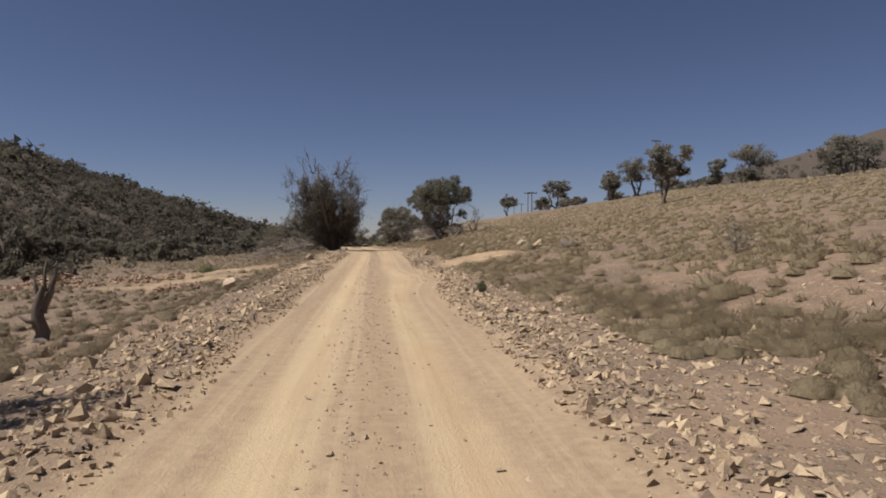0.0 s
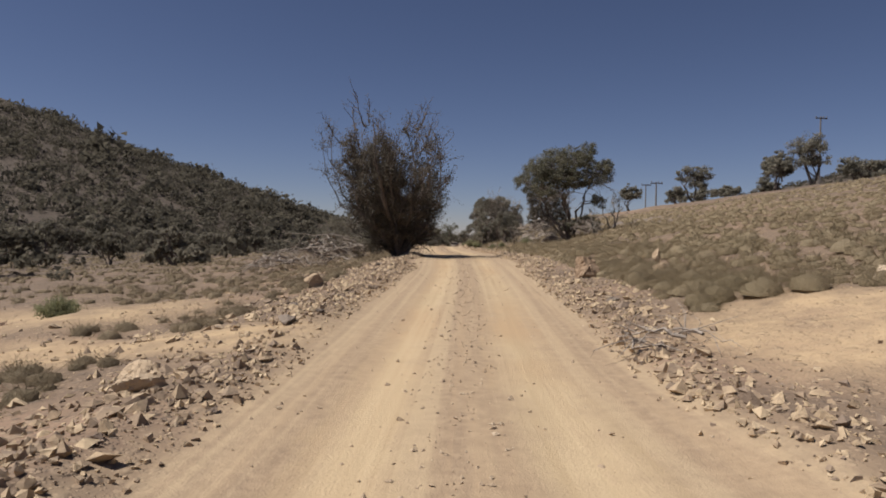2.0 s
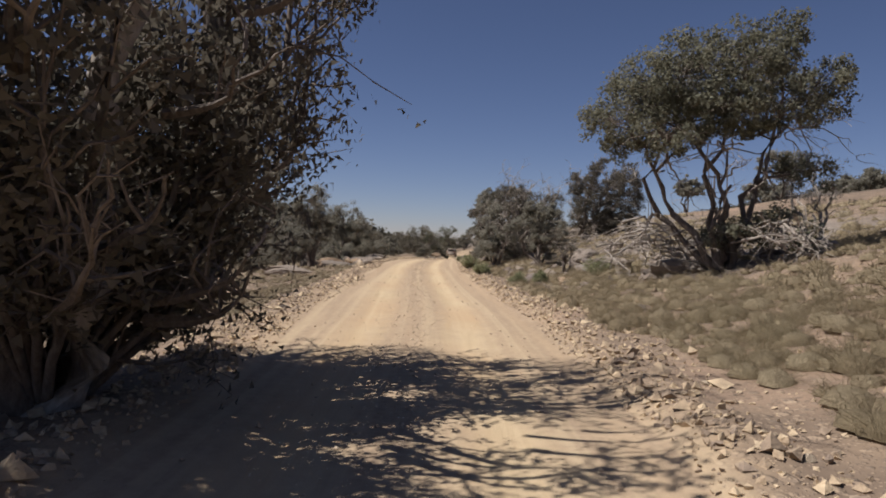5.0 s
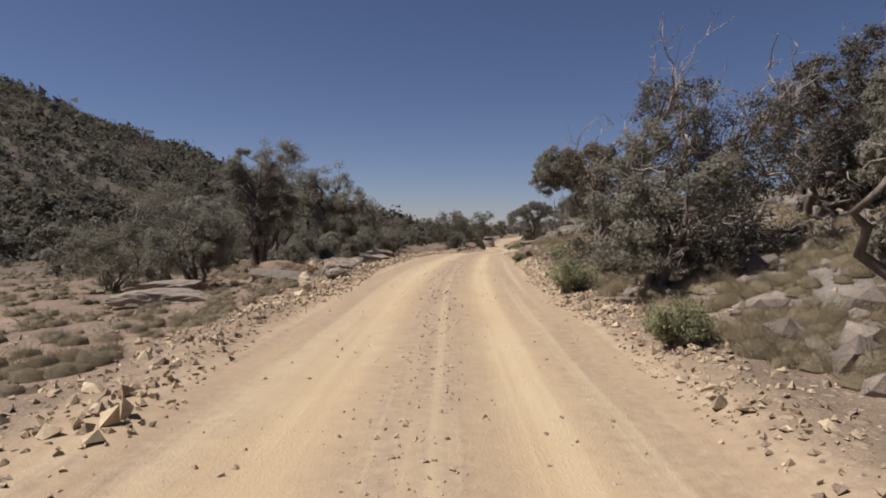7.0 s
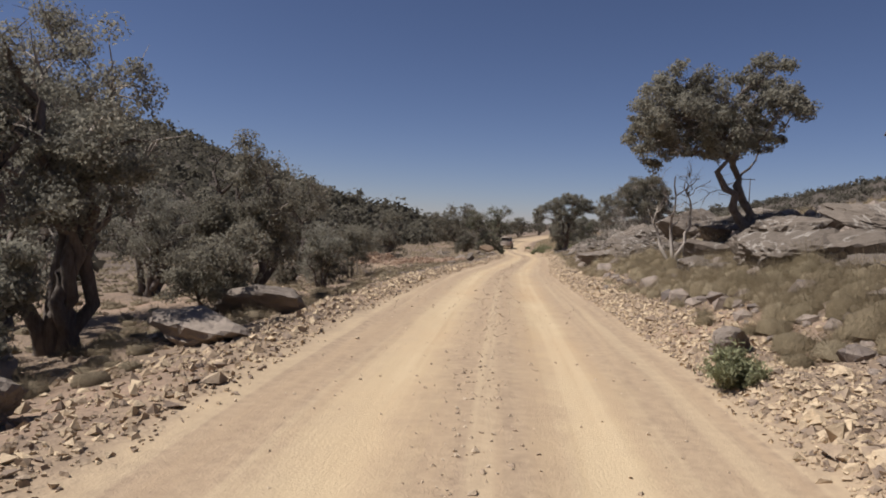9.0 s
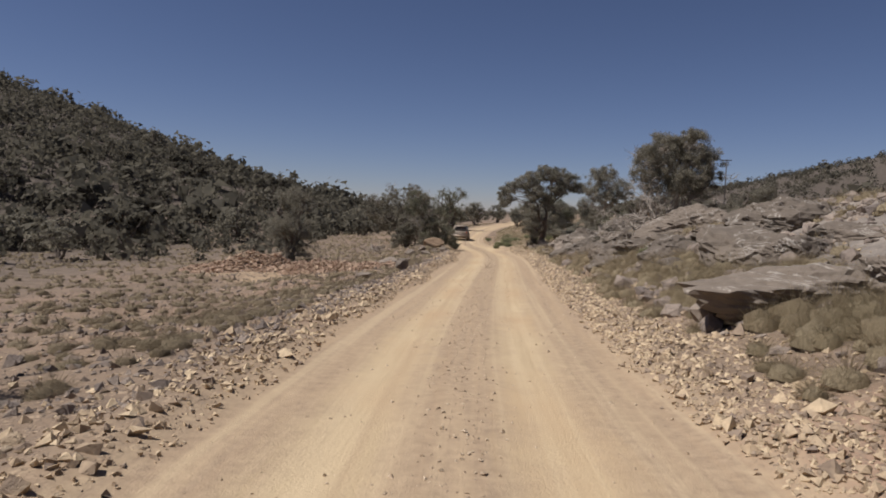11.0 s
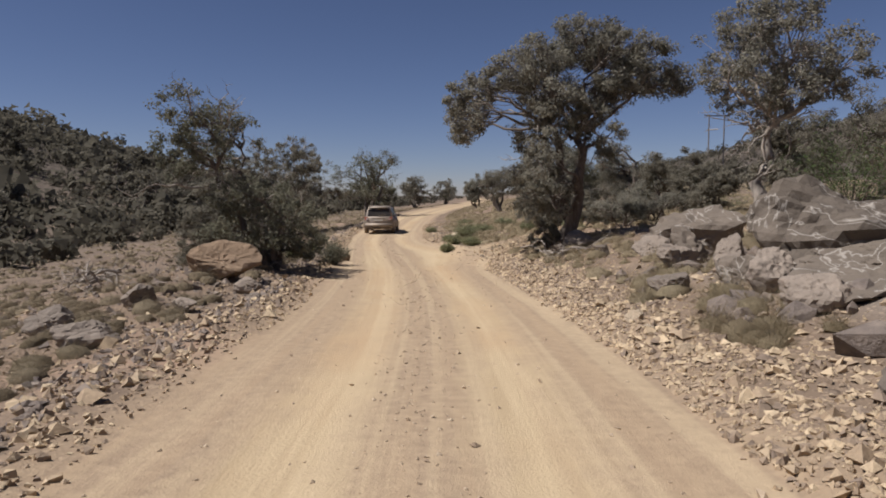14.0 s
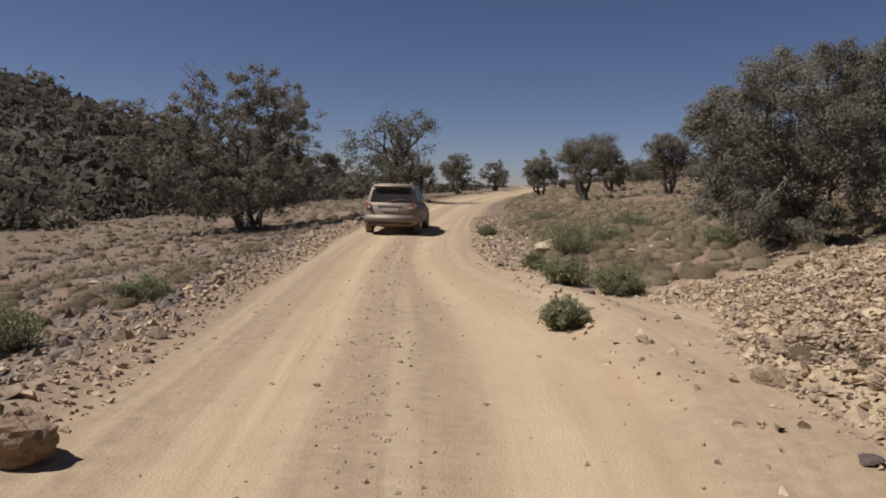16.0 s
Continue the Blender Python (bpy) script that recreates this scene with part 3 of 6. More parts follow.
        cc = cc + ball * sp * 1.35 * np.array([1, 1, 0.75])
        cc[:, 2] = np.maximum(cc[:, 2], 0.05)
        piece("crown", mesh_of("crown", *leaves(cc, size * (0.5 if size < 0.1 else 0.82), rng, slim, ball + 0.5 * (cc - mid) / rad + [0, 0, 0.2]), leaf), root)
    return root


def lobed_tree(name, label, x, y, lobes, seed, leaf, bark, stems=3, thick=0.2, depth=0.45, pads=16, per=60, size=0.036, sticks=0, stick_top=0.0, under=0, category="tree", group="", forks=5, sink=0.1, spread=0.12):
    """A tree whose crown hangs in separate lobes (across, up, half width, half height): dense leaf pads over each lobe, limbs to every lobe, bare dead sticks above (sticks) and hanging below (under)."""
    rng = np.random.default_rng(seed)
    root = new(name)
    root.location = (x, y, float(land(x, y)) - sink)
    tagged(root, label, category, group)
    lobes = np.array(lobes, float)
    wide = np.ptp(lobes[:, 0]) / 2 + lobes[:, 2].mean()
    axis = lobes[:, 0].mean()
    deep = []
    for k, (a, z, r, rz) in enumerate(lobes):
        room = depth * math.sqrt(max(0.15, wide ** 2 - (a - axis) ** 2)) * 1.5
        reach = [rng.uniform(-0.25, 0.25) * room]
        if room > 1.1 * r:
            reach = [rng.uniform(-0.9, -0.35) * room, rng.uniform(0.35, 0.9) * room]
        for q in reach:
            deep.append((a + rng.normal() * 0.12 * r, q, z + rng.normal() * 0.08 * rz, r * rng.uniform(0.85, 1.1), r * 1.05, rz * rng.uniform(0.85, 1.08)))
    deep = np.array(deep)
    top = deep[:, 2].max()
    # stems
    ways = []
    for k in range(stems):
        a = 2.4 * k + rng.uniform(0, 1)
        foot = np.array([math.cos(a), math.sin(a), 0]) * thick * (0 if stems == 1 else 0.9 + 0.25 * (stems > 5))
        goal = deep[rng.integers(0, len(deep)), :3] * [0.55, 0.55, 0.8] if stems > 2 else np.array([axis * 0.8, 0, top * 0.62]) + rng.normal(size=3) * 0.25
        goal[2] = max(goal[2], 0.4 * top)
        p = arc(foot, goal, rng, 0.09, 10)
        rr = thick * (1 if stems < 3 else 0.62) * np.linspace(1, 0.3, 10)
        rr[:2] *= [1.6, 1.15]
        rr *= 1 + 0.14 * rng.normal(size=10)
        piece("trunk" if stems == 1 else "stem", mesh_of("stem", *tube(p, rr, 12), bark, True), root)
        ways.append(p[2:])
    stem = np.concatenate(ways)
    limbs, twigs, grey, spots, radii = [], [], [], [], []
    for cx, cy, cz, rx, ry, rz in deep:
        c = np.array([cx, cy, cz])
        low = stem[stem[:, 2] < cz + 0.1]
        src = low if len(low) else stem[:1] * [1, 1, 0.3]
        s = src[np.argmin(np.linalg.norm((src - c) * [1, 1, 0.7], axis=1))]
        p = arc(s, c, rng, 0.16, 9)
        limbs.append(tube(p, thick * 0.26 * np.linspace(1, 0.2, 9), 6))
        n = max(7, int(pads * (rx * ry + 2 * rx * rz) / 1.2))
        d = rng.normal(size=(n, 3))
        d /= np.linalg.norm(d, axis=1)[:, None]
        d *= rng.uniform(0.62, 1.05, (n, 1))
        tips = c + d * [rx, ry, rz]
        tips[:, 2] = np.maximum(tips[:, 2], 0.08)
        for j, t in enumerate(tips):
            q = p[rng.integers(4, 9)]
            b = arc(q, t, rng, 0.16, 4)
            dead = rng.random() < 0.12 and sticks + under > 0
            (grey if dead else twigs).append(tube(b, thick * 0.07 * np.linspace(1, 0.3, 4), 3))
            if not dead:
                spots.append(t)
                radii.append(rng.uniform(0.7, 1.3) * (0.10 + spread * min(rx, rz)))
                for _ in range(2):
                    e = t + (t - c) * rng.uniform(0.05, 0.22) + rng.normal(size=3) * 0.08
                    twigs.append(tube(np.stack([t, e]), thick * np.array([0.026, 0.008]), 3))
    for k in range(sticks + under):
        up = k < sticks
        j = rng.integers(0, len(deep))
        q = stem[rng.integers(0, len(stem))] if rng.random() < (0.15 if up else 0.5) else deep[j, :3] * ([0.9, 0.9, 0.95] if up else [0.7, 0.7, 0.8])
        away = rng.normal(size=3) * [0.5, 0.5, 0.3] + [0, 0, 1.0 if up else -0.1]
        away /= np.linalg.norm(away)
        L = max(rng.uniform(0.5, 1.0) * (stick_top or 0.3 * top), 1.5 * deep[j, 5] if up else 0)
        e = q + away * L * (1 if up else 1.2) + (np.array([q[0], q[1], 0]) * 0.5 if not up else 0)
        e[2] = max(e[2], 0.08)
        b = arc(q, e, rng, 0.13, 8)
        grey.append(tube(b, thick * rng.uniform(0.1, 0.24) * np.linspace(1, 0.12, 8), 5))
        for _ in range(forks):
            i = rng.integers(2, 8)
            e2 = b[i] + away * L * rng.uniform(0.12, 0.35) + rng.normal(size=3) * 0.16 * L
            e2[2] = max(e2[2], 0.06)
            c2 = arc(b[i], e2, rng, 0.2, 5)
            grey.append(tube(c2, thick * 0.07 * np.linspace(1, 0.2, 5), 4))
            grey.append(tube(np.stack([c2[2], c2[2] + rng.normal(size=3) * 0.09 * L + away * 0.1 * L]), thick * np.array([0.04, 0.012]), 3))
    piece("limb_mass", mesh_of("limb_mass", *join(limbs), bark, True), root)["kind"] = "stuff"
    piece("twig_mass", mesh_of("twig_mass", *join(twigs), bark), root)["kind"] = "stuff"
    if grey:
        piece("deadwood", mesh_of("deadwood", *join(grey), DEADWOOD), root, "bleached bare dead limbs")["kind"] = "stuff"
    cnt = np.maximum(6, 1.5 * per * rng.uniform(0.6, 1.4, len(spots))).astype(int)
    c = np.repeat(np.array(spots), cnt, 0)
    ball = rng.normal(size=c.shape)
    ball *= (rng.uniform(0, 1, (len(c), 1)) ** 0.5) / np.linalg.norm(ball, axis=1)[:, None]
    c = c + ball * np.repeat(np.array(radii), cnt)[:, None] * 1.5 * [1, 1, 0.8]
    c[:, 2] = np.maximum(c[:, 2], 0.04)
    piece("crown", mesh_of("crown", *leaves(c, size, rng, 0.6, ball + [0, 0, 0.2]), leaf), root)
    return root


def thorn_tree(label, x, y, h, w, seed, leaf, lean=0.0):
    """A half-dead tree: a stout leaning trunk and many stems that swell into an egg-shaped crown of thin dark leaves, with bare antler-like limbs all round it."""
    rng = np.random.default_rng(seed)
    root = new("roadside_tree")
    root.location = (x, y, float(land(x, y)) - 0.1)
    tagged(root, label, "tree")

    def skin(u):
        """Half width of the crown at this part of the height."""
        return w / 2 * np.interp(u, [0, 0.15, 0.35, 0.6, 0.8, 0.92, 1.0], [0.26, 0.52, 0.8, 0.96, 0.92, 0.72, 0.36])

    limbs, twigs, grey, spots, thin = [], [], [], [], []
    for k in range(74):
        a, r = rng.uniform(0, 6.28), rng.uniform(0.02, 1) ** 0.55 * 0.86
        top = rng.uniform(0.5, 0.95) if k < 52 else rng.uniform(0.2, 0.48)
        out = np.array([math.cos(a), math.sin(a), 0])
        t = np.linspace(0, 1, 12)
        u = top * t
        p = out * (0.12 + (r * skin(u) * np.clip(t * 2.2, 0, 1) ** 0.8))[:, None] + np.array([lean, 0, 0]) * (u ** 1.2)[:, None] + np.array([0, 0, h]) * u[:, None]
        p = p + np.cumsum(rng.normal(size=(12, 3)) * 0.06, 0) * t[:, None]
        big = k < 9
        tb = tube(p, (rng.uniform(0.10, 0.17) if big else 0.05) * np.linspace(1, 0.1, 12), 9 if big else 5)
        if big:
            piece("stem", mesh_of("stem", *tb, BARK, True), root)
        else:
            limbs.append(tb)
        for _ in range(13):
            i = rng.uniform(2.5, 11)
            q = p[int(i)] + (p[min(11, int(i) + 1)] - p[int(i)]) * (i % 1)
            away = out * rng.uniform(0, 0.8) + rng.normal(size=3) * 0.5 + [0, 0, 0.6]
            e = q + away / np.linalg.norm(away) * rng.uniform(0.3, 0.85)
            b = arc(q, e, rng, 0.16, 5)
            bare = rng.random() < 0.25
            (grey if bare else limbs).append(tube(b, 0.018 * np.linspace(1, 0.25, 5), 4))
            for _ in range(4):
                s0 = b[rng.integers(1, 5)]
                e2 = s0 + (e - q) * rng.uniform(0.1, 0.35) + rng.normal(size=3) * 0.14
                (grey if bare else twigs).append(tube(np.stack([s0, e2]), [0.009, 0.003], 3))
                spots.append(e2)
            spots.append(b[3])
    # bare antler-like limbs that curve outwards and up past the leaves
    for k in range(58):
        a, u = rng.uniform(0, 6.28), rng.uniform(0.12, 0.93)
        out = np.array([math.cos(a), math.sin(a), 0])
        q = out * skin(u) * 0.62 + [lean * u ** 1.2, 0, h * u]
        rise = 0.25 + 1.1 * u
        L = rng.uniform(0.7, 1.4) * (1.1 - 0.35 * u)
        t = np.linspace(0, 1, 9)[:, None]
        b = q + out * L * (t ** 0.75) * (1.05 - 0.45 * u) + np.array([0, 0, L * rise]) * t ** 1.9 + np.cumsum(rng.normal(size=(9, 3)) * 0.035, 0) * t
        grey.append(tube(b, rng.uniform(0.035, 0.065) * np.linspace(1, 0.14, 9), 5))
        for _ in range(7):
            i = rng.integers(3, 9)
            away = out * rng.uniform(-0.2, 0.8) + rng.normal(size=3) * 0.5 + [0, 0, 0.8]
            c2 = arc(b[i], b[i] + away * rng.uniform(0.18, 0.5), rng, 0.2, 5)
            thin.append(tube(c2, 0.017 * np.linspace(1, 0.25, 5), 4))
            thin.append(tube(np.stack([c2[3], c2[3] + rng.normal(size=3) * 0.12 + [0, 0, 0.12]]), [0.007, 0.003], 3))
    # the stout grey trunk that leans out on one side
    p = arc((0.25, -0.2, 0), (1.15, -0.9, 3.6), rng, 0.06, 9)
    piece("trunk", mesh_of("trunk", *tube(p, 0.2 * np.linspace(1.25, 0.3, 9) * (1 + 0.1 * rng.normal(size=9)), 10), DEADWOOD, True), root, "bleached grey leaning trunk")
    piece("limb_mass", mesh_of("limb_mass", *join(limbs), BARK, True), root)["kind"] = "stuff"
    piece("twig_mass", mesh_of("twig_mass", *join(twigs), BARK), root)["kind"] = "stuff"
    piece("deadwood", mesh_of("deadwood", *join(grey + thin), BARK), root, "bare grey-brown antler-like limbs")["kind"] = "stuff"
    spots = np.array(spots)
    mid = np.array([lean * 0.5, 0, 0.5 * h])
    flank = np.hypot(spots[:, 0] - lean * (spots[:, 2] / h) ** 1.2, spots[:, 1]) / skin(spots[:, 2] / h)
    full = np.exp(-((flank / 0.85) ** 4)) * np.clip((0.98 * h - spots[:, 2]) / (0.22 * h), 0.15, 1)
    c = np.repeat(spots, (5 + 20 * full).astype(int), 0)
    c = c + rng.normal(size=c.shape) * 0.1
    c[:, 2] = np.maximum(c[:, 2], 0.05)
    piece("crown", mesh_of("crown", *leaves(c, 0.042, rng, 0.5, (c - mid) / [w, w, h]), leaf), root)


ROADSIDE = "trees beside the track"
# the large bare-topped tree on the bank, with its brush pile
thorn_tree("tall bushy half-dead tree with upright grey twigs on the road bank", -8.35, 53.2, 7.0, 6.9, 11, THORN_LEAF, -0.9)
lobed_tree("wide_tree", "wide-crowned olive-grey tree with many pale stems", 0.35, 66.0, [(-2.9, 3.8, 0.8, 0.7), (-2.1, 4.4, 1.0, 0.9), (-1.2, 4.9, 1.1, 1.0), (0.0, 5.2, 1.1, 0.9), (0.9, 5.5, 0.7, 0.7), (1.7, 4.4, 0.9, 0.8), (2.1, 4.9, 0.5, 0.6), (-0.6, 4.1, 1.1, 0.7), (0.6, 4.0, 1.0, 0.6), (-1.8, 3.3, 0.9, 0.5), (1.7, 2.6, 0.4, 0.6), (1.2, 1.2, 0.8, 0.5), (0.2, 1.0, 0.7, 0.4)], 12, OLIVE, BARK, stems=9, thick=0.15, per=46, size=0.042, pads=19, under=40, depth=0.34)
tree("dead_tree", "leafless grey dead tree beside the wide tree", 3.4, 67.9, 3.2, 1.9, 13, GREY_LEAF, DEADWOOD, stems=3, low=0.2, clumps=36, per=8, size=0.06, bare=14, thick=0.08)
for k, (x, y, h, w) in enumerate([(-6.0, 79.5, 3.3, 2.6), (-4.0, 74.6, 3.2, 2.2)]):
    tree("bushy_tree", "dense grey-olive bushy tree near the track", x, y, h, w, 20 + k, GREY_LEAF, stems=5, low=0.1, clumps=80, per=110, size=0.07, bare=8, group=ROADSIDE)
# trees on the slope
for k, (x, y, h, w, lo) in enumerate([(12.5, 125.5, 5.2, 3.6, 0.5), (20.8, 121.3, 6.6, 5.0, 0.35), (18.1, 119.9, 3.4, 3.8, 0.1), (30.4, 105.9, 7.0, 6.8, 0.3), (27.4, 109.0, 5.0, 3.6, 0.25), (17.7, 53.4, 5.6, 4.0, 0.4), (42.6, 92.7, 7.2, 7.4, 0.3), (40.1, 97.2, 4.6, 4.2, 0.2), (25.6, 102.3, 4.6, 3.4, 0.3), (46.3, 77.2, 5.4, 6.0, 0.2), (52.0, 88.0, 4.8, 6.0, 0.1), (36.5, 108.0, 4.2, 5.0, 0.1), (24.0, 131.0, 3.6, 3.6, 0.1), (60.0, 96.0, 6.0, 6.5, 0.2), (33.0, 128.0, 4.0, 4.5, 0.1), (49.0, 70.0, 2.6, 4.4, 0.0), (38.0, 84.0, 2.4, 4.0, 0.0), (44.0, 64.0, 2.2, 4.2, 0.0), (56.0, 80.0, 3.4, 5.0, 0.0), (33.0, 96.0, 2.4, 3.6, 0.0), (63.0, 108.0, 4.4, 6.0, 0.1), (48.0, 104.0, 3.6, 5.0, 0.1), (22.0, 110.0, 2.2, 3.4, 0.0)]):
    tree("slope_tree", "grey-green tree standing on the grassy slope", x, y, h, w, 40 + k, GREY_LEAF, stems=2 if lo > 0.28 else 4, low=0.7 * lo, clumps=80, per=70, size=0.13, bare=2, group="trees on the grassy slope")
# beyond the first bend
for k, (x, y, h, w, b) in enumerate([(-18.9, 91.6, 5.3, 2.8, 4), (-17.9, 95.8, 5.1, 3.4, 5), (-18.2, 102.0, 4.0, 3.0, 3), (-18.4, 86.4, 3.0, 3.0, 5), (-20.4, 109.4, 4.7, 4.0, 6), (-21.6, 98.5, 6.6, 4.8, 6), (-22.5, 91.0, 4.2, 4.4, 3), (-23.5, 106.0, 4.4, 4.0, 4)]):
    tree("thicket_tree", "dark grey-olive tree in the roadside thicket", x, y, h, w, 60 + k, GREY_LEAF if k % 2 else DARK_LEAF, stems=6, low=0.03, clumps=110, per=120, size=0.065, bare=b + 4, group="thicket beside the track")
JUNIPER = "dark trees on the rocky bank"
lobed_tree("juniper_tree", "dense dark juniper-like tree with bleached dead limbs", -4.9, 82.6, [(-0.7, 3.4, 0.5, 0.4), (0.0, 3.4, 0.5, 0.5), (0.8, 2.8, 0.7, 0.6), (-0.2, 2.5, 0.7, 0.5), (-1.2, 1.7, 0.6, 0.45), (0.3, 1.8, 0.85, 0.6), (1.4, 2.1, 0.6, 0.7), (-0.4, 0.8, 0.9, 0.6), (0.9, 0.7, 0.9, 0.6), (-1.5, 0.9, 0.45, 0.45), (1.6, 0.5, 0.55, 0.5), (1.6, 3.1, 0.4, 0.5), (0.1, 0.3, 0.85, 0.4)], 80, THORN_LEAF, BARK, stems=8, thick=0.15, size=0.027, per=54, pads=24, sticks=74, stick_top=1.5, under=30, depth=0.6, group=JUNIPER)
lobed_tree("juniper_tree", "tall dark juniper-like tree with bleached dead limbs", -1.7, 85.2, [(-0.4, 3.0, 0.6, 0.55), (0.1, 2.8, 0.7, 0.6), (0.8, 3.5, 0.6, 0.8), (1.4, 2.8, 0.7, 0.8), (0.0, 1.9, 0.7, 0.5), (1.0, 2.0, 0.75, 0.6), (2.1, 3.3, 0.8, 0.8), (2.4, 2.2, 0.8, 0.7), (-0.5, 1.1, 0.55, 0.55), (0.6, 0.9, 0.8, 0.5), (1.2, 1.3, 0.8, 0.5), (2.1, 1.3, 0.8, 0.6), (1.6, 0.5, 0.9, 0.4)], 81, THORN_LEAF, BARK, stems=5, thick=0.18, size=0.034, per=60, pads=20, sticks=34, under=20, depth=0.6, group=JUNIPER)
lobed_tree("juniper_tree", "half-dead juniper-like tree of bare limbs and few leaf tufts", -6.6, 82.9, [(-0.8, 2.7, 0.25, 0.2), (-0.2, 2.8, 0.35, 0.25), (-0.4, 2.2, 0.35, 0.25), (0.4, 2.4, 0.4, 0.3), (0.0, 1.7, 0.5, 0.35), (0.6, 1.9, 0.4, 0.35), (0.3, 1.1, 0.6, 0.4), (0.8, 0.9, 0.6, 0.5), (-0.3, 0.6, 0.5, 0.35)], 82, THORN_LEAF, BARK, stems=7, thick=0.13, size=0.032, per=52, pads=15, sticks=34, stick_top=1.3, under=10, depth=0.6, group=JUNIPER)
lobed_tree("leaning_tree", "round-crowned tree with a leaning dark trunk on rocks", -5.9, 107.8, [(-3.1, 3.0, 0.55, 0.7), (-2.7, 3.8, 0.75, 0.75), (-1.9, 4.4, 0.8, 0.6), (-1.9, 3.4, 0.95, 0.75), (-2.4, 2.6, 0.6, 0.4), (-1.1, 2.9, 0.75, 0.6), (-1.0, 3.9, 0.65, 0.65), (0.1, 4.5, 0.7, 0.5), (0.7, 4.2, 0.55, 0.55), (0.3, 3.7, 0.7, 0.5), (-0.2, 3.1, 0.5, 0.5), (0.4, 3.0, 0.4, 0.35)], 90, GREY_LEAF, BARK, stems=2, thick=0.15, size=0.042, per=66, pads=22, under=8, depth=0.5)
tree("dead_tree", "small leafless dead tree on the rocks", -8.0, 107.4, 3.3, 1.8, 91, None, DEADWOOD, stems=3, low=0.25, clumps=40, per=0, bare=10, thick=0.08)
lobed_tree("dome_tree", "dome-crowned dark tree over a mass of dead branches", -5.5, 142.9, [(-1.5, 3.3, 0.75, 1.0), (-0.6, 4.2, 1.0, 0.75), (0.7, 4.2, 1.0, 0.8), (0.0, 3.2, 1.2, 0.9), (1.5, 3.2, 0.6, 1.0), (-1.1, 2.5, 0.7, 0.6), (0.4, 2.4, 0.8, 0.6), (1.3, 2.2, 0.5, 0.5), (0.2, 4.7, 0.7, 0.35)], 92, DARK_LEAF, DEADWOOD, stems=7, thick=0.17, size=0.032, per=95, pads=23, under=70, sticks=0, forks=6, depth=0.5)
lobed_tree("broad_tree", "broad ragged grey-olive tree with drooping boughs and a pale trunk", -11.7, 160.3, [(-2.9, 3.6, 0.6, 0.7), (-3.1, 4.2, 0.4, 0.4), (-2.4, 4.5, 0.5, 0.45), (-1.6, 4.9, 0.6, 0.55), (-0.8, 5.3, 0.7, 0.55), (0.3, 5.7, 0.8, 0.6), (1.3, 5.5, 0.8, 0.6), (2.1, 5.1, 0.7, 0.55), (2.7, 4.6, 0.55, 0.5), (1.3, 4.5, 0.8, 0.5), (-0.6, 4.2, 0.8, 0.6), (0.3, 3.7, 0.7, 0.5), (-1.0, 3.1, 0.55, 0.7), (-0.9, 2.2, 0.6, 0.7), (-0.5, 1.4, 0.55, 0.6), (-1.2, 1.6, 0.4, 0.6), (0.9, 2.9, 0.35, 0.5)], 93, GREY_LEAF, BARK, stems=2, thick=0.2, size=0.034, per=86, pads=25, under=14, sticks=5, stick_top=0.9, depth=0.34)
lobed_tree("bushy_tree", "dense grey-olive bushy tree with many stems", -10.6, 173.0, [(-1.4, 2.4, 0.6, 0.7), (-0.8, 2.9, 0.6, 0.6), (0.1, 3.3, 0.6, 0.5), (0.8, 3.0, 0.6, 0.7), (-0.1, 2.2, 0.8, 0.7), (1.0, 1.8, 0.6, 0.8), (-1.0, 1.5, 0.6, 0.7), (0.1, 1.2, 0.8, 0.7), (-1.3, 0.7, 0.5, 0.4), (-0.4, 0.5, 0.7, 0.3), (-1.9, 2.4, 0.3, 0.2)], 95, GREY_LEAF, BARK, stems=8, thick=0.14, size=0.026, per=120, pads=22, under=10, sticks=3, depth=0.55, group=ROADSIDE)
lobed_tree("leaning_dead_tree", "dark leaning half-dead tree beside the track", -20.9, 162.6, [(-1.0, 2.1, 0.6, 0.5), (-0.5, 1.6, 0.6, 0.6), (-1.0, 1.1, 0.7, 0.5), (-0.1, 0.8, 0.6, 0.45)], 96, DARK_LEAF, BARK, stems=5, thick=0.16, size=0.034, per=50, pads=15, under=12, sticks=8, stick_top=1.2, depth=0.5)
lobed_tree("tall_tree", "tall slender grey-leaved tree with a pale trunk", -7.4, 157.6, [(-0.7, 4.4, 0.6, 0.8), (0.0, 4.9, 0.8, 0.7), (0.6, 4.0, 0.9, 0.7), (-0.6, 3.3, 0.65, 0.5), (1.5, 3.7, 0.6, 0.6), (0.2, 3.0, 0.7, 0.5), (-1.2, 3.5, 0.35, 0.3), (1.0, 3.1, 0.55, 0.4)], 94, GREY_LEAF, DEADWOOD, stems=1, thick=0.19, size=0.036, per=58, pads=17, under=10, depth=0.5)
for k, (x, y, h, w) in enumerate([(-1.9, 167.7, 4.2, 3.6), (0.8, 166.9, 4.6, 4.0), (-3.8, 172.0, 3.6, 3.4), (4.0, 160.0, 4.4, 4.2), (-6.5, 170.0, 3.0, 3.2), (-4.4, 163.4, 2.8, 3.2), (-1.4, 161.0, 3.2, 3.6), (-6.3, 166.0, 2.2, 2.8)]):
    tree("bushy_tree", "dense dark bushy tree behind the rocks", x, y, h, w, 100 + k, DARK_LEAF, stems=4, low=0.12, clumps=80, per=100, size=0.08, group="bushy trees behind the rocks")
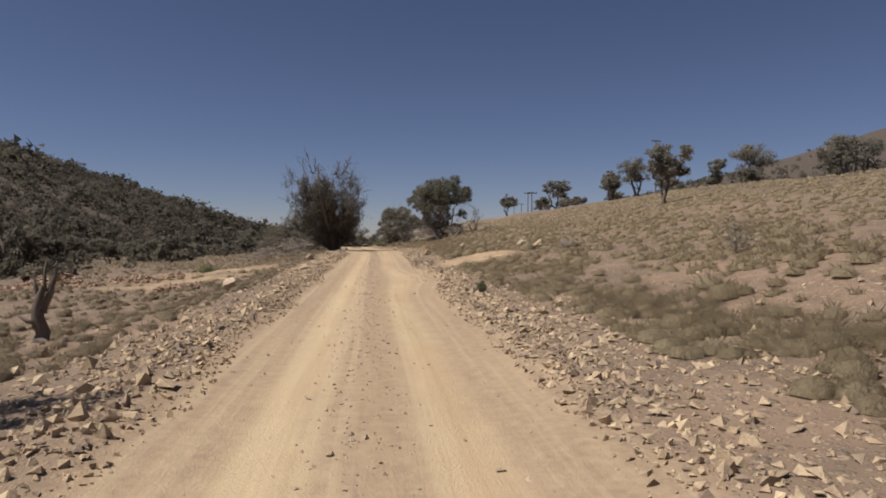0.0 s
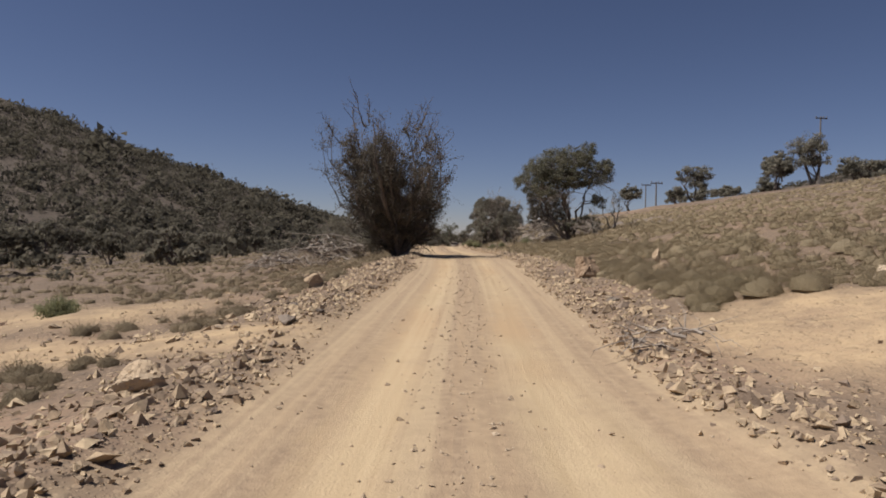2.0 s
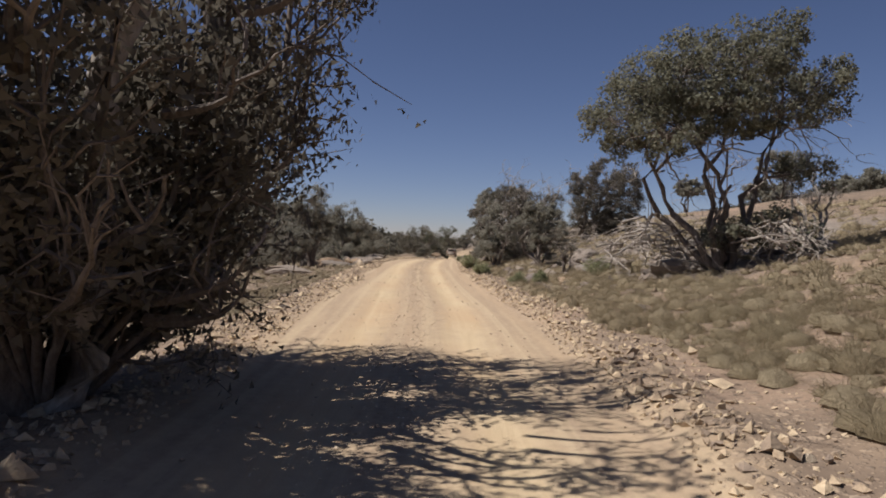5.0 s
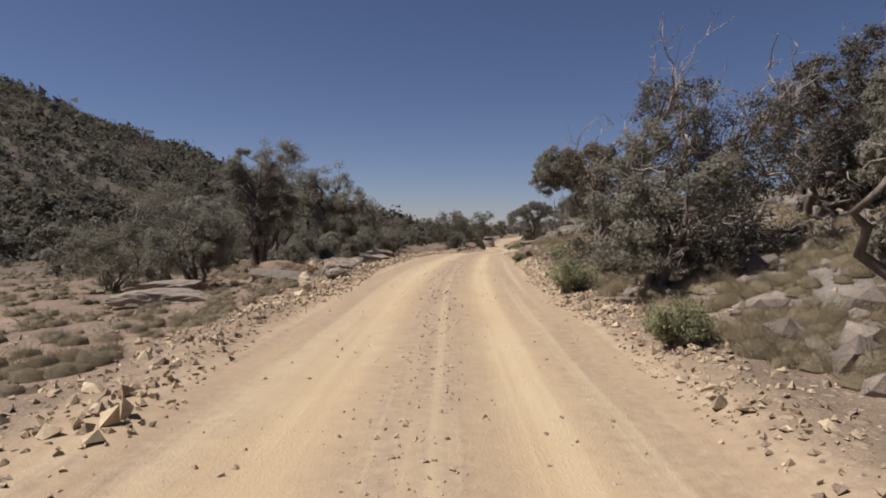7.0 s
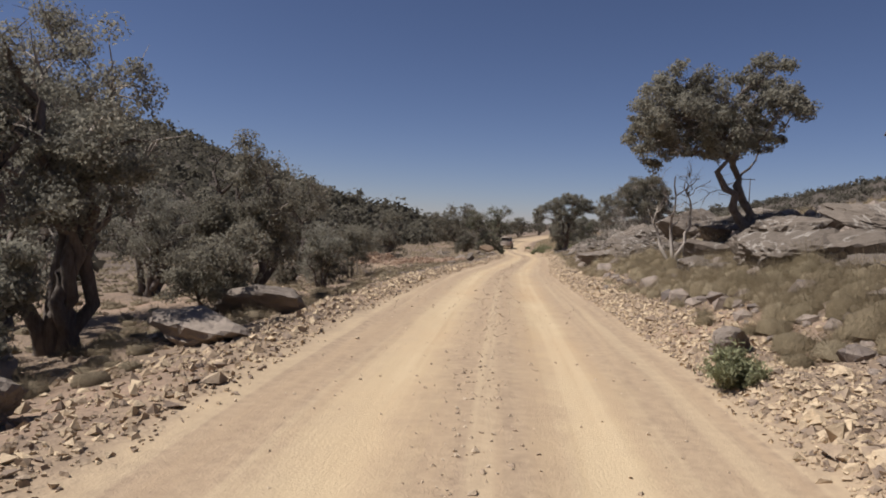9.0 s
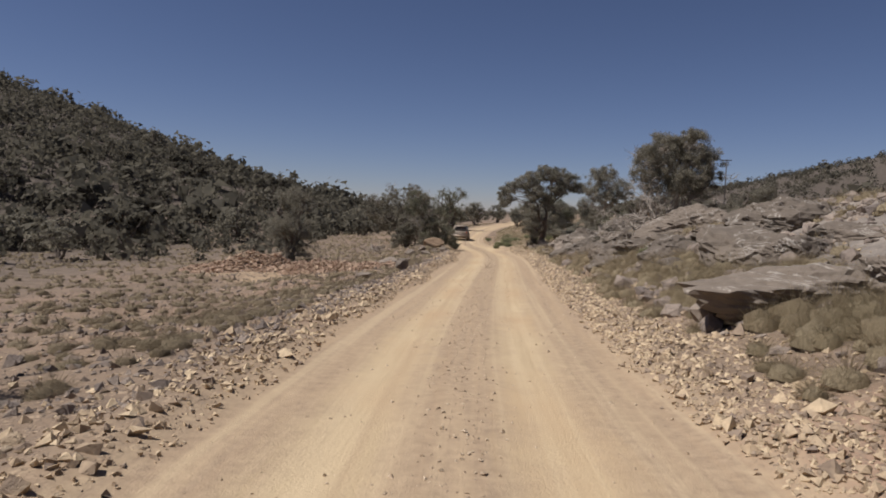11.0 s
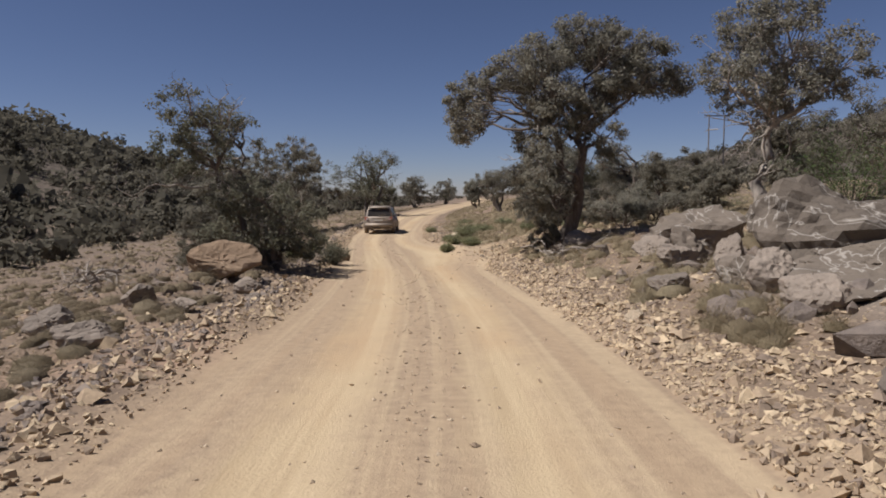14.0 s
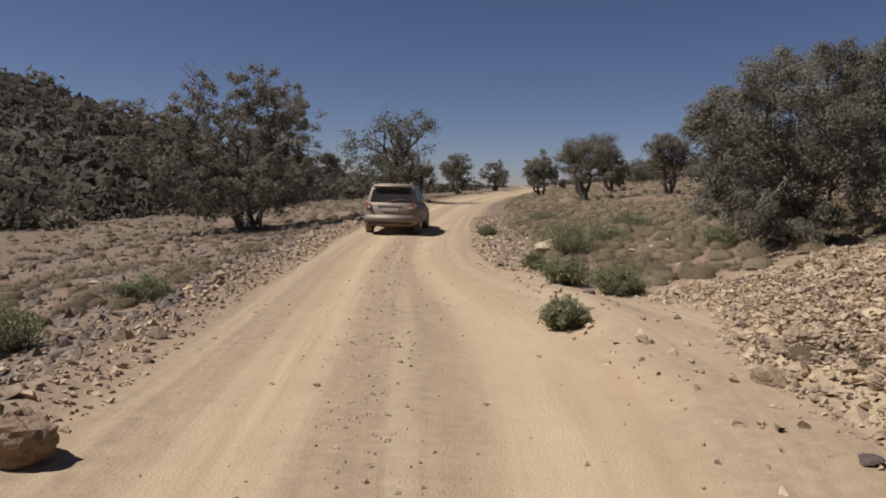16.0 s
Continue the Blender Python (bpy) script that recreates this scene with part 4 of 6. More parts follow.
lobed_tree("slanting_tree", "slanting tree with a feathery olive top over bare dead stems", -19.4, 157.2, [(-1.9, 3.2, 0.5, 0.55), (-1.4, 3.8, 0.6, 0.5), (-0.9, 3.5, 0.5, 0.55), (-1.4, 2.9, 0.6, 0.45), (-1.9, 2.6, 0.35, 0.4), (-0.5, 1.8, 0.6, 0.5), (0.2, 1.8, 0.6, 0.5), (0.6, 1.2, 0.75, 0.6), (-0.5, 1.0, 0.8, 0.6), (1.0, 0.6, 0.6, 0.4)], 110, OLIVE, BARK, stems=7, thick=0.15, size=0.032, per=62, pads=19, under=16, sticks=12, stick_top=0.9, depth=0.45)
tree("bushy_tree", "dark bushy tree beside the slanting tree", -22.6, 162.6, 3.2, 2.6, 111, DARK_LEAF, stems=4, low=0.02, clumps=110, per=130, size=0.06, bare=10, group=ROADSIDE)
lobed_tree("spreading_tree", "spreading dark tree with bare upper twigs", -27.2, 187.0, [(-1.6, 5.7, 0.9, 0.8), (0.9, 6.1, 1.2, 0.7), (1.7, 5.0, 1.1, 0.7), (-2.7, 4.5, 1.2, 0.7), (-4.4, 4.8, 1.0, 0.6), (-3.6, 3.4, 1.2, 0.8), (0.0, 4.3, 1.5, 1.0), (-1.2, 3.0, 1.8, 1.0), (2.1, 3.6, 1.0, 0.6), (3.4, 3.1, 0.8, 0.4), (-0.4, 1.6, 1.5, 1.2), (-2.9, 1.8, 1.0, 1.0), (1.1, 2.3, 1.3, 0.8)], 112, DARK_LEAF, BARK, stems=6, thick=0.2, size=0.055, per=44, pads=11, under=10, sticks=26, stick_top=1.3, depth=0.45)
for k, (x, y, h, w) in enumerate([(-24.4, 204.7, 6.9, 6.8), (-22.0, 229.2, 4.6, 4.4), (-19.0, 248.4, 4.3, 4.0), (-25.0, 218.0, 4.0, 4.5), (-12.2, 197.4, 4.2, 4.4), (-14.0, 215.5, 3.9, 3.6), (-9.9, 176.4, 4.2, 4.7), (-7.7, 198.4, 3.7, 3.8), (-5.0, 190.0, 3.4, 3.8), (-9.0, 212.0, 3.6, 3.6), (-28.1, 149.9, 5.0, 4.6), (-6.5, 178.0, 4.4, 4.2)]):
    tree("valley_tree", "grey-olive tree on the stony flat near the track", x, y, h, w, 120 + k, (OLIVE, DARK_LEAF, GREY_LEAF)[k % 3], stems=4, low=0.08, clumps=100, per=110 if y < 200 else 70, size=0.075 if y < 200 else 0.1, bare=5 if k % 2 else 2, group="trees near the end of the track")

for k, (x, y, h, w) in enumerate([(-18.8, 94.0, 2.2, 2.6), (-21.0, 86.0, 2.4, 3.4), (-16.9, 93.6, 1.6, 2.0), (-17.2, 98.6, 2.0, 2.4), (-17.6, 105.5, 2.0, 2.6), (-19.2, 112.5, 2.4, 2.8), (-24.5, 98.0, 3.0, 3.6), (-11.2, 56.5, 2.0, 2.6), (-9.4, 163.6, 1.4, 2.4), (-20.3, 159.4, 1.8, 2.0), (-8.0, 165.6, 1.6, 2.6), (-10.4, 166.2, 1.6, 2.0)]):
    tree("dark_shrub", "dense dark shrub with grey twigs beside the track", x, y, h, w, 180 + k, DARK_LEAF if k % 2 else GREY_LEAF, stems=6, low=0.0, clumps=64, per=95, size=0.062, bare=7, category="shrub", group="dark shrubs beside the track", thick=0.05)

tree("dead_tree", "leafless grey fan of dead stems before the dome tree", -7.2, 140.4, 3.3, 2.6, 195, None, DEADWOOD, stems=7, low=0.15, clumps=70, per=0, bare=26, thick=0.1)
tree("dark_shrub", "small dark shrub among the rocks", -8.6, 142.2, 1.2, 1.2, 196, DARK_LEAF, stems=4, low=0.0, clumps=46, per=70, size=0.045, bare=4, category="shrub", thick=0.03)
tree("dark_shrub", "dense dark shrub at the foot of the broad tree", -12.3, 160.5, 1.15, 1.2, 193, DARK_LEAF, stems=5, low=0.0, clumps=70, per=110, size=0.045, bare=4, category="shrub", thick=0.04)
tree("bushy_tree", "dark bushy tree shading the stony shoulder", -6.0, 4.3, 5.2, 3.8, 194, DARK_LEAF, stems=4, low=0.1, clumps=70, per=90, size=0.08, group=ROADSIDE)
tree("dead_tree", "broken grey dead tree among the rocks", -3.3, 71.2, 1.9, 1.3, 190, THORN_LEAF, BARK, stems=4, low=0.1, clumps=50, per=16, size=0.05, bare=14, thick=0.075)
tree("dead_bush", "dark leafless bush on the grassy slope", 7.8, 18.0, 1.1, 1.1, 191, DARK_LEAF, DEADWOOD, stems=5, low=0.0, clumps=40, per=14, size=0.04, bare=12, thick=0.03, category="bush")
tree("dark_shrub", "small dark shrub on the rocky bank", -9.6, 138.6, 0.9, 0.9, 192, DARK_LEAF, stems=4, low=0.0, clumps=40, per=60, size=0.04, bare=3, category="shrub", thick=0.03)

# scrub trees over the flat at the foot of the hill: five kinds, repeated
kinds = []
for k in range(5):
    kinds.append(tree("scrub_tree", "dark olive scrub tree on the flat below the hill", -40 - 6 * k, 20, 3.2 + 0.5 * k, 3.6 + 0.5 * k, 150 + k, HILL_LEAF if k % 2 else DARK_LEAF, stems=3, low=0.05, clumps=26, per=64, size=0.19, group="scrub on the flat"))
rng = np.random.default_rng(7)
placed = 0
while placed < 165:
    y = rng.uniform(10, 330)
    d = -rng.uniform(16, 75)
    if abs(d) < 26 and 80 < y < 125 or abs(d) < 22 and rng.random() < 0.5:
        continue
    if 118 < y < 150 and abs(d) < 26 or y < 36 and abs(d) < 27 or 150 < y < 215 and abs(d) < 26:
        continue
    x = float(lateral(y, d))
    copy_thing(kinds[placed % 5], pose(x, y, float(land(x, y)) - 0.15, 0, 0, rng.uniform(0, 360)) @ Matrix.Scale(rng.uniform(0.75, 1.25), 4))
    placed += 1


# ---------------------------------------------------------------- scrub that covers the hills
def hill_scrub(name, label, cx, cy, rmin, rmax, n, seed, face):
    rng = np.random.default_rng(seed)
    v, f = [], []
    a, r = rng.uniform(*face, n), rng.uniform(rmin ** 2, rmax ** 2, n) ** 0.5
    x, y = cx + r * np.cos(a), cy + r * np.sin(a)
    keep = waves(x, y, 30, seed) + 0.9 * rng.random(n) > -0.25
    x, y = x[keep], y[keep]
    s = rng.lognormal(0.0, 0.42, len(x)) * 1.1
    g = on_land(x, y)
    k = 42
    cc = np.repeat(g, k, 0)
    ss = np.repeat(s, k)[:, None]
    off = rng.normal(size=cc.shape)
    off /= np.linalg.norm(off, axis=1)[:, None]
    lump = 1 + 0.25 * np.sin(5 * off[:, :1] + 9 * ss) * np.cos(4 * off[:, 1:2] + 7 * ss)
    cc = cc + off * lump * rng.uniform(0.7, 1, (len(off), 1)) * ss * [1, 1, 0.8] + ss * [0, 0, 0.6]
    ob = new(name, mesh_of(name, *leaves(cc, np.repeat(s, k) * 0.2, rng, 0.7, off + [0, 0, 0.2]), HILL_LEAF))
    tagged(ob, label, "scrub", kind="stuff")


hill_scrub("hill_scrub", "dense dark scrub covering the brown hillside", -220, 241, 40, 186, 8600, 5, (-1.9, 0.9))
hill_scrub("far_scrub", "dark scrub on the distant rise", 299, 429, 120, 290, 3200, 6, (1.9, 4.6))

hill_scrub("slope_scrub", "dark low scrub scattered over the far slope", 120, 160, 4, 75, 1100, 9, (0, 6.28))


def flat_scrub():
    rng = np.random.default_rng(31)
    n = 1900
    y, d = rng.uniform(150, 900, n), rng.normal(0, 160, n)
    x = -18 + d * (y / 300)
    keep = np.abs(x - lateral(np.minimum(y, 300), 0)) > 13
    x, y = x[keep], y[keep]
    s = rng.lognormal(0.2, 0.35, len(x)) * 1.1
    g = on_land(x, y)
    k = 52
    off = rng.normal(size=(len(x) * k, 3))
    off /= np.linalg.norm(off, axis=1)[:, None]
    cc = np.repeat(g, k, 0) + off * rng.uniform(0.5, 1, (len(off), 1)) * np.repeat(s, k)[:, None] * [1, 1, 0.8] + np.repeat(s, k)[:, None] * [0, 0, 0.7]
    ob = new("valley_scrub", mesh_of("valley_scrub", *leaves(cc, np.repeat(s, k) * 0.2, rng, 0.7, off + [0, 0, 0.2]), HILL_LEAF))
    tagged(ob, "dark scrub spread over the far valley", "scrub", kind="stuff")


flat_scrub()


def foot_scrub():
    """Low dark shrubs between the flat and the foot of the hill."""
    rng = np.random.default_rng(33)
    n = 1500
    y, d = rng.uniform(5, 330, n), -rng.uniform(17, 80, n)
    keep = (waves(d, y, 22, 34) + rng.uniform(-0.7, 0.7, n) > -0.1) & ~((y > 118) & (y < 150) & (d > -30))
    y, d = y[keep], d[keep]
    s = rng.lognormal(-0.3, 0.4, len(y)) * 0.9
    g = on_land(lateral(y, d), y)
    k = 44
    off = rng.normal(size=(len(y) * k, 3))
    off /= np.linalg.norm(off, axis=1)[:, None]
    cc = np.repeat(g, k, 0) + off * rng.uniform(0.5, 1, (len(off), 1)) * np.repeat(s, k)[:, None] * [1.1, 1.1, 0.8] + np.repeat(s, k)[:, None] * [0, 0, 0.55]
    ob = new("foot_scrub", mesh_of("foot_scrub", *leaves(cc, np.repeat(s, k) * 0.3, rng, 0.6, off + [0, 0, 0.2]), HILL_LEAF))
    tagged(ob, "dark low scrub at the foot of the hill", "scrub", kind="stuff")


foot_scrub()


# ---------------------------------------------------------------- grass
RING = np.arange(6) * np.pi / 3
TENT = (np.concatenate([np.stack([np.cos(RING), np.sin(RING), 0 * RING], 1), np.stack([0.8 * np.cos(RING + 0.5), 0.8 * np.sin(RING + 0.5), 0 * RING + 0.55], 1), [[0, 0, 0.85]]]), np.array([t for k in range(6) for t in ((k, (k + 1) % 6, 6 + k), ((k + 1) % 6, 6 + (k + 1) % 6, 6 + k), (6 + k, 6 + (k + 1) % 6, 12))]))


def cushions(name, label, x, y, tall, wide, blades, mat, seed, width=0.006, loose=0.3):
    """Rounded tussocks: a low core with fine blades standing out of it all round."""
    rng = np.random.default_rng(seed)
    g = on_land(x, y)
    n = len(g)
    v0, f0 = TENT
    core = v0[None] * rng.uniform(0.75, 1.05, (n, len(v0), 1)) * np.stack([wide, wide, 2 * tall], -1)[:, None] * np.array([0.34, 0.34, 0.34]) + g[:, None]
    core = core.reshape(-1, 3)
    cf = (f0[None] + len(v0) * np.arange(n)[:, None, None]).reshape(-1, 3)
    gg, t, w = np.repeat(g, blades, 0), np.repeat(tall, blades), np.repeat(wide, blades)
    d = rng.normal(size=gg.shape)
    d[:, 2] = np.abs(d[:, 2]) * 0.9 + 0.05
    d /= np.linalg.norm(d, axis=1)[:, None]
    size = np.stack([w / 2, w / 2, t], 1)
    foot = gg + d * size * rng.uniform(0.3, 0.7, (len(gg), 1))
    tip = gg + d * size * rng.uniform(0.7, 1 + loose, (len(gg), 1)) + rng.normal(size=gg.shape) * (0.09 * w)[:, None] * [1, 1, 0.5] + [0, 0, 0.02]
    side = np.cross(d, rng.normal(size=gg.shape))
    side *= (width * rng.uniform(0.7, 1.6, len(gg)) / np.linalg.norm(side, axis=1))[:, None]
    bl = np.stack([foot - side, foot + side, tip], 1).reshape(-1, 3)
    v, f = join([(core, cf), (bl, np.arange(len(bl)).reshape(-1, 3))])
    return tagged(new(name, mesh_of(name, v, f, mat, True)), label, "grass", kind="stuff")


def scatter(n, seed, y0, y1, d0, d1, power=1.0, patch=0.0, size=8):
    rng = np.random.default_rng(seed)
    y = rng.uniform(y0, y1, n)
    d = d0 + (d1 - d0) * rng.uniform(0, 1, n) ** power
    x = lateral(y, d)
    keep = waves(x, y, size, seed + 50) + rng.uniform(-0.6, 0.6, n) > patch
    for px, py, rx, ry in DUG:
        keep &= np.hypot((x - px) / rx, (y - py) / ry) > 0.85
    return x[keep], y[keep], rng


def meadow(name, label, n, seed, y0, y1, d0, d1, patch, tall, wide, mat, dense=170, power=1.35, size=8, loose=0.16):
    """Tussocks over a stretch of land: fine-bladed near the track, coarser further off."""
    x, y, rng = scatter(n, seed, y0, y1, d0, d1, power, patch, size)
    s = rng.uniform(0.5, 1.35, len(x))
    away = np.abs(x - lateral(y, 0))
    tiers = ((away < 6.5, int(dense * 1.3), 0.0021), ((away >= 6.5) & (away < 14), dense // 4, 0.008), (away >= 14, 10, 0.013))
    for m, blades, width in tiers:
        if m.any():
            cushions(name, label, x[m], y[m], tall * s[m], wide * s[m], blades, mat, seed, width, loose)


meadow("slope_grass", "dry straw-coloured tussock cushions on the open slope", 14500, 201, -4, 86, 3.4, 64, -0.75, 0.24, 0.56, DRY_GRASS, dense=120, loose=0.14)
meadow("slope_tussocks", "large straw-grey loose tussocks beside the track", 900, 202, 2, 84, 4.2, 16, 0.1, 0.36, 0.8, DRY_GRASS, dense=260, loose=0.35)
meadow("verge_tussocks", "large soft grey-straw cushions beside the boulder", 150, 207, 28, 48, 3.6, 9, -0.5, 0.4, 0.85, DRY_GRASS, dense=240)
meadow("flat_grass", "low brown tussock cushions on the stony flat", 10500, 203, -4, 152, -3.6, -38, -0.75, 0.2, 0.5, TUSSOCK, dense=90, loose=0.3)
meadow("bank_grass", "pale dry grass among the rocks of the bank", 2500, 204, 58, 152, 3.0, 16, -0.2, 0.3, 0.58, DRY_GRASS, size=5, dense=200, loose=0.25)
meadow("foot_grass", "tall pale straw grass along the foot of the rocks", 1000, 208, 88, 137, 3.7, 5.4, -0.4, 0.42, 0.62, DRY_GRASS, size=5, dense=110, loose=0.35, power=1.0)
meadow("bend_tussocks", "loose olive-straw tussocks beside the bend", 1500, 209, 166, 192, 3.8, 15, -0.5, 0.3, 0.62, DRY_GRASS, size=6, dense=90, loose=0.25, power=1.0)
meadow("bend_grass", "dry grass and low scrub near the bend", 5200, 205, 150, 250, 3.4, 40, -0.6, 0.26, 0.6, DRY_GRASS, dense=120)
meadow("valley_grass", "low brown tussocks on the stony valley floor", 5200, 206, 150, 250, -3.4, -40, -0.6, 0.22, 0.52, TUSSOCK, dense=90)


def green_bush(x, y, h, w, seed, label="low fresh-green broom bush on stony ground", mat=None):
    rng = np.random.default_rng(seed)
    root = new("green_bush")
    root.location = (x, y, float(land(x, y)) - 0.03)
    tagged(root, label, "bush", "green bushes beside the track")
    n = 70
    a, r = rng.uniform(0, 6.28, n), rng.uniform(0, 1, n) ** 0.5
    tip = np.stack([np.cos(a) * r * w / 2, np.sin(a) * r * w / 2, h * (1 - 0.5 * r * r) * rng.uniform(0.6, 1, n)], 1)
    st = [tube(arc(p * [0.2, 0.2, 0], p, rng, 0.08, 4), 0.008 * np.linspace(1, 0.3, 4), 3) for p in tip]
    piece("stalk_mass", mesh_of("stalk_mass", *join(st), BARK), root)
    t = rng.uniform(0.3, 1.08, (n * 66, 1))
    c = np.repeat(tip, 66, 0) * t + rng.normal(size=(n * 66, 3)) * 0.045 * w
    c[:, 2] = np.maximum(c[:, 2], 0.03)
    piece("foliage", mesh_of("foliage", *leaves(c, 0.034, rng, 0.2), mat or GREEN_BUSH), root)
    return root


for k, (x, y, h, w) in enumerate([(-11.8, 34.2, 0.45, 0.9), (1.0, 16.6, 0.32, 0.24), (-7.4, 81.1, 0.85, 1.05), (-6.3, 75.0, 0.55, 0.75), (-4.8, 69.7, 0.5, 0.6), (-4.1, 68.6, 0.55, 0.45), (-2.4, 69.0, 0.75, 1.0), (-9.2, 94.2, 0.45, 0.6), (-7.6, 90.4, 0.6, 0.8), (-9.3, 128.0, 0.5, 0.45), (-2.4, 174.0, 1.0, 2.8), (-15.2, 170.0, 0.5, 0.9), (-14.5, 169.2, 0.5, 0.85), (-15.4, 167.0, 0.42, 0.55), (-13.9, 175.6, 0.5, 1.2), (-14.6, 177.6, 0.45, 0.9), (-15.6, 172.2, 0.4, 0.5), (-12.6, 180.0, 0.5, 1.3), (-20.7, 165.0, 0.5, 0.8), (-21.0, 168.0, 0.4, 0.8), (-14.8, 174.6, 0.75, 1.3), (-11.8, 173.6, 0.55, 0.8), (-10.9, 165.0, 0.5, 0.8), (-16.9, 180.5, 0.4, 0.7), (-14.9, 186.0, 0.45, 1.2)]):
    green_bush(x, y, h, w, 300 + k)
green_bush(-18.4, 160.3, 0.8, 1.05, 343, "grey-green rounded bush on the road bank", OLIVE)
green_bush(-5.9, 95.0, 1.1, 2.6, 340, "broad deep-green bush among the rocks", DEEP_GREEN)
green_bush(-6.5, 155.6, 2.1, 2.8, 341, "tall deep-green bush behind the rocks", DEEP_GREEN)
green_bush(-4.6, 156.2, 2.3, 2.6, 342, "tall bush with rust-brown tips behind the rocks", RUST_LEAF)


# ---------------------------------------------------------------- stones
def rubble():
    rng = np.random.default_rng(77)

    def clear(x, y):
        """Where no dug or graded patch lies."""
        ok = np.ones(len(x), bool)
        for px, py, rx, ry in DUG[:5]:
            ok &= (np.hypot((x - px) / rx, (y - py) / ry) > 0.9) | (rng.random(len(x)) < 0.12)
        return ok

    for name, side in (("bank_rubble_right", 1), ("bank_rubble_left", -1)):
        for what, n, mid, top, wide, base in (("fine", 29000, -4.0, 0.05, 0.75, SHARD), ("coarse", 15000, -3.2, 0.11, 0.7, OCTA)):
            y = rng.uniform(-4, 190, n)
            heap = np.clip(0.75 + 0.55 * waves(y, y * 0 + side * 9, 13, 16), 0.15, 1.6)
            d = half_width(y) + (0.0 if what == "fine" else 0.22) + np.abs(rng.normal(0, 1, n)) * wide * (0.6 + 0.5 * heap) + (rng.random(n) < 0.18) * rng.uniform(0, 6, n)
            d = d + 0.22 * waves(y, y * 0 + 5, 11, 6)
            x = lateral(y, side * d)
            s = np.clip(rng.lognormal(mid, 0.42, n), 0.01, top)
            keep = (side < 0) | (d > half_width(y) * (1 + 1.1 * apron(y))) | (rng.random(n) < 0.12)
            keep &= clear(x, y) & (rng.random(n) < 0.35 + 0.6 * heap)
            if side < 0:
                # few stones lie on the smooth shoulder between the two bends
                keep &= (rng.random(n) < 1 - 0.45 * smooth_step(56, 62, y) * (1 - smooth_step(74, 80, y)))
            x, y, s = x[keep], y[keep], s[keep]
            c = on_land(x, y)
            c[:, 2] += s * 0.25
            tagged(new("bank_rubble", mesh_of(name, *many_stones(c, s, rng, base, 0.85), RUBBLE)), "grey and ochre broken stones heaped along the track edge", "stones", kind="stuff")
    n = 24000
    y = rng.uniform(84, 159, n)
    d = half_width(y) + 0.1 + np.abs(rng.normal(0, 0.75, n))
    s = np.clip(rng.lognormal(-3.7, 0.42, n), 0.012, 0.055)
    c = on_land(lateral(y, d), y)
    c[:, 2] += s * 0.25
    tagged(new("bank_gravel", mesh_of("bank_gravel", *many_stones(c, s, rng, OCTA, 0.85), RUBBLE)), "pale broken gravel on the bank below the rocks", "stones", kind="stuff")
    n = 18000
    y = rng.uniform(-4, 185, n)
    d = rng.choice([-1, 1], n) * (3 + rng.uniform(0, 1, n) ** 1.6 * 20)
    s = np.clip(rng.lognormal(-3.9, 0.5, n), 0.014, 0.075)
    c = on_land(lateral(y, d), y)
    c[:, 2] += s * 0.15
    tagged(new("scattered_stones", mesh_of("scattered_stones", *many_stones(c, s, rng, OCTA, 0.8), RUBBLE)), "loose grey stones scattered over the stony ground", "stones", kind="stuff")
    n = 17000
    y = rng.uniform(112, 190, n)
    d = -(2.6 + rng.uniform(0, 1, n) ** 1.7 * 13)
    s = np.clip(rng.lognormal(-3.55, 0.5, n), 0.016, 0.1)
    c = on_land(lateral(y, d), y)
    c[:, 2] += s * 0.15
    tagged(new("stone_field", mesh_of("stone_field", *many_stones(c, s, rng, OCTA, 0.85), GREY_STONES)), "grey broken stones covering the flat beside the track", "stones", kind="stuff")
    for side, n, y0, y1, d0, d1, mat, label in ((-1, 4200, 112, 192, 2.7, 12, GREY_STONES, "coarse grey stones lying all over the flat"), (1, 2600, 112, 160, 2.3, 5.2, RUBBLE, "coarse broken stones at the foot of the rocks"), (-1, 1300, 78, 104, 2.5, 7, RUBBLE, "coarse broken stones below the thicket"), (1, 1500, 158, 182, 3.2, 9, RUBBLE, "coarse pale stones on the verge near the bend"), (1, 1500, 1, 15, 2.2, 5.0, RUBBLE, "coarse ochre stones heaped on the verge"), (-1, 900, 1, 28, 2.1, 4.2, RUBBLE, "coarse broken stones along the track edge"), (-1, 1500, 28, 48, 2.2, 6.5, RUBBLE, "coarse broken stones along the track edge")):
        y = rng.uniform(y0, y1, n)
        d = d0 + (d1 - d0) * rng.uniform(0, 1, n) ** 1.5
        keep = d > half_width(y) * (1 + 1.15 * apron(y) * (side > 0))
        y, d = y[keep], d[keep]
        s = np.clip(rng.lognormal(-2.95, 0.42, len(y)), 0.03, 0.13) * (0.72 if mat is RUBBLE else 1.0)
        c = on_land(lateral(y, side * d), y)
        c[:, 2] += s * 0.2
        tagged(new("coarse_stones", mesh_of("coarse_stones", *many_stones(c, s, rng, OCTA, 0.8), mat)), label, "stones", kind="stuff")
    n = 26000
    y = rng.uniform(0, 180, n)
    d = np.where(rng.random(n) < 0.62, rng.normal(0, 0.22, n) + 0.15 * waves(y, y * 0, 14, 12), rng.uniform(-2.2, 2.2, n))
    d = d[waves(d * 2, y, 6, 15) + rng.uniform(-0.5, 0.5, n) > 0.0]
    n = len(d)
    y = y[:n]
    s = np.clip(rng.lognormal(-4.35, 0.45, n), 0.006, 0.035)
    c = on_land(lateral(y, d), y)
    c[:, 2] += s * 0.2
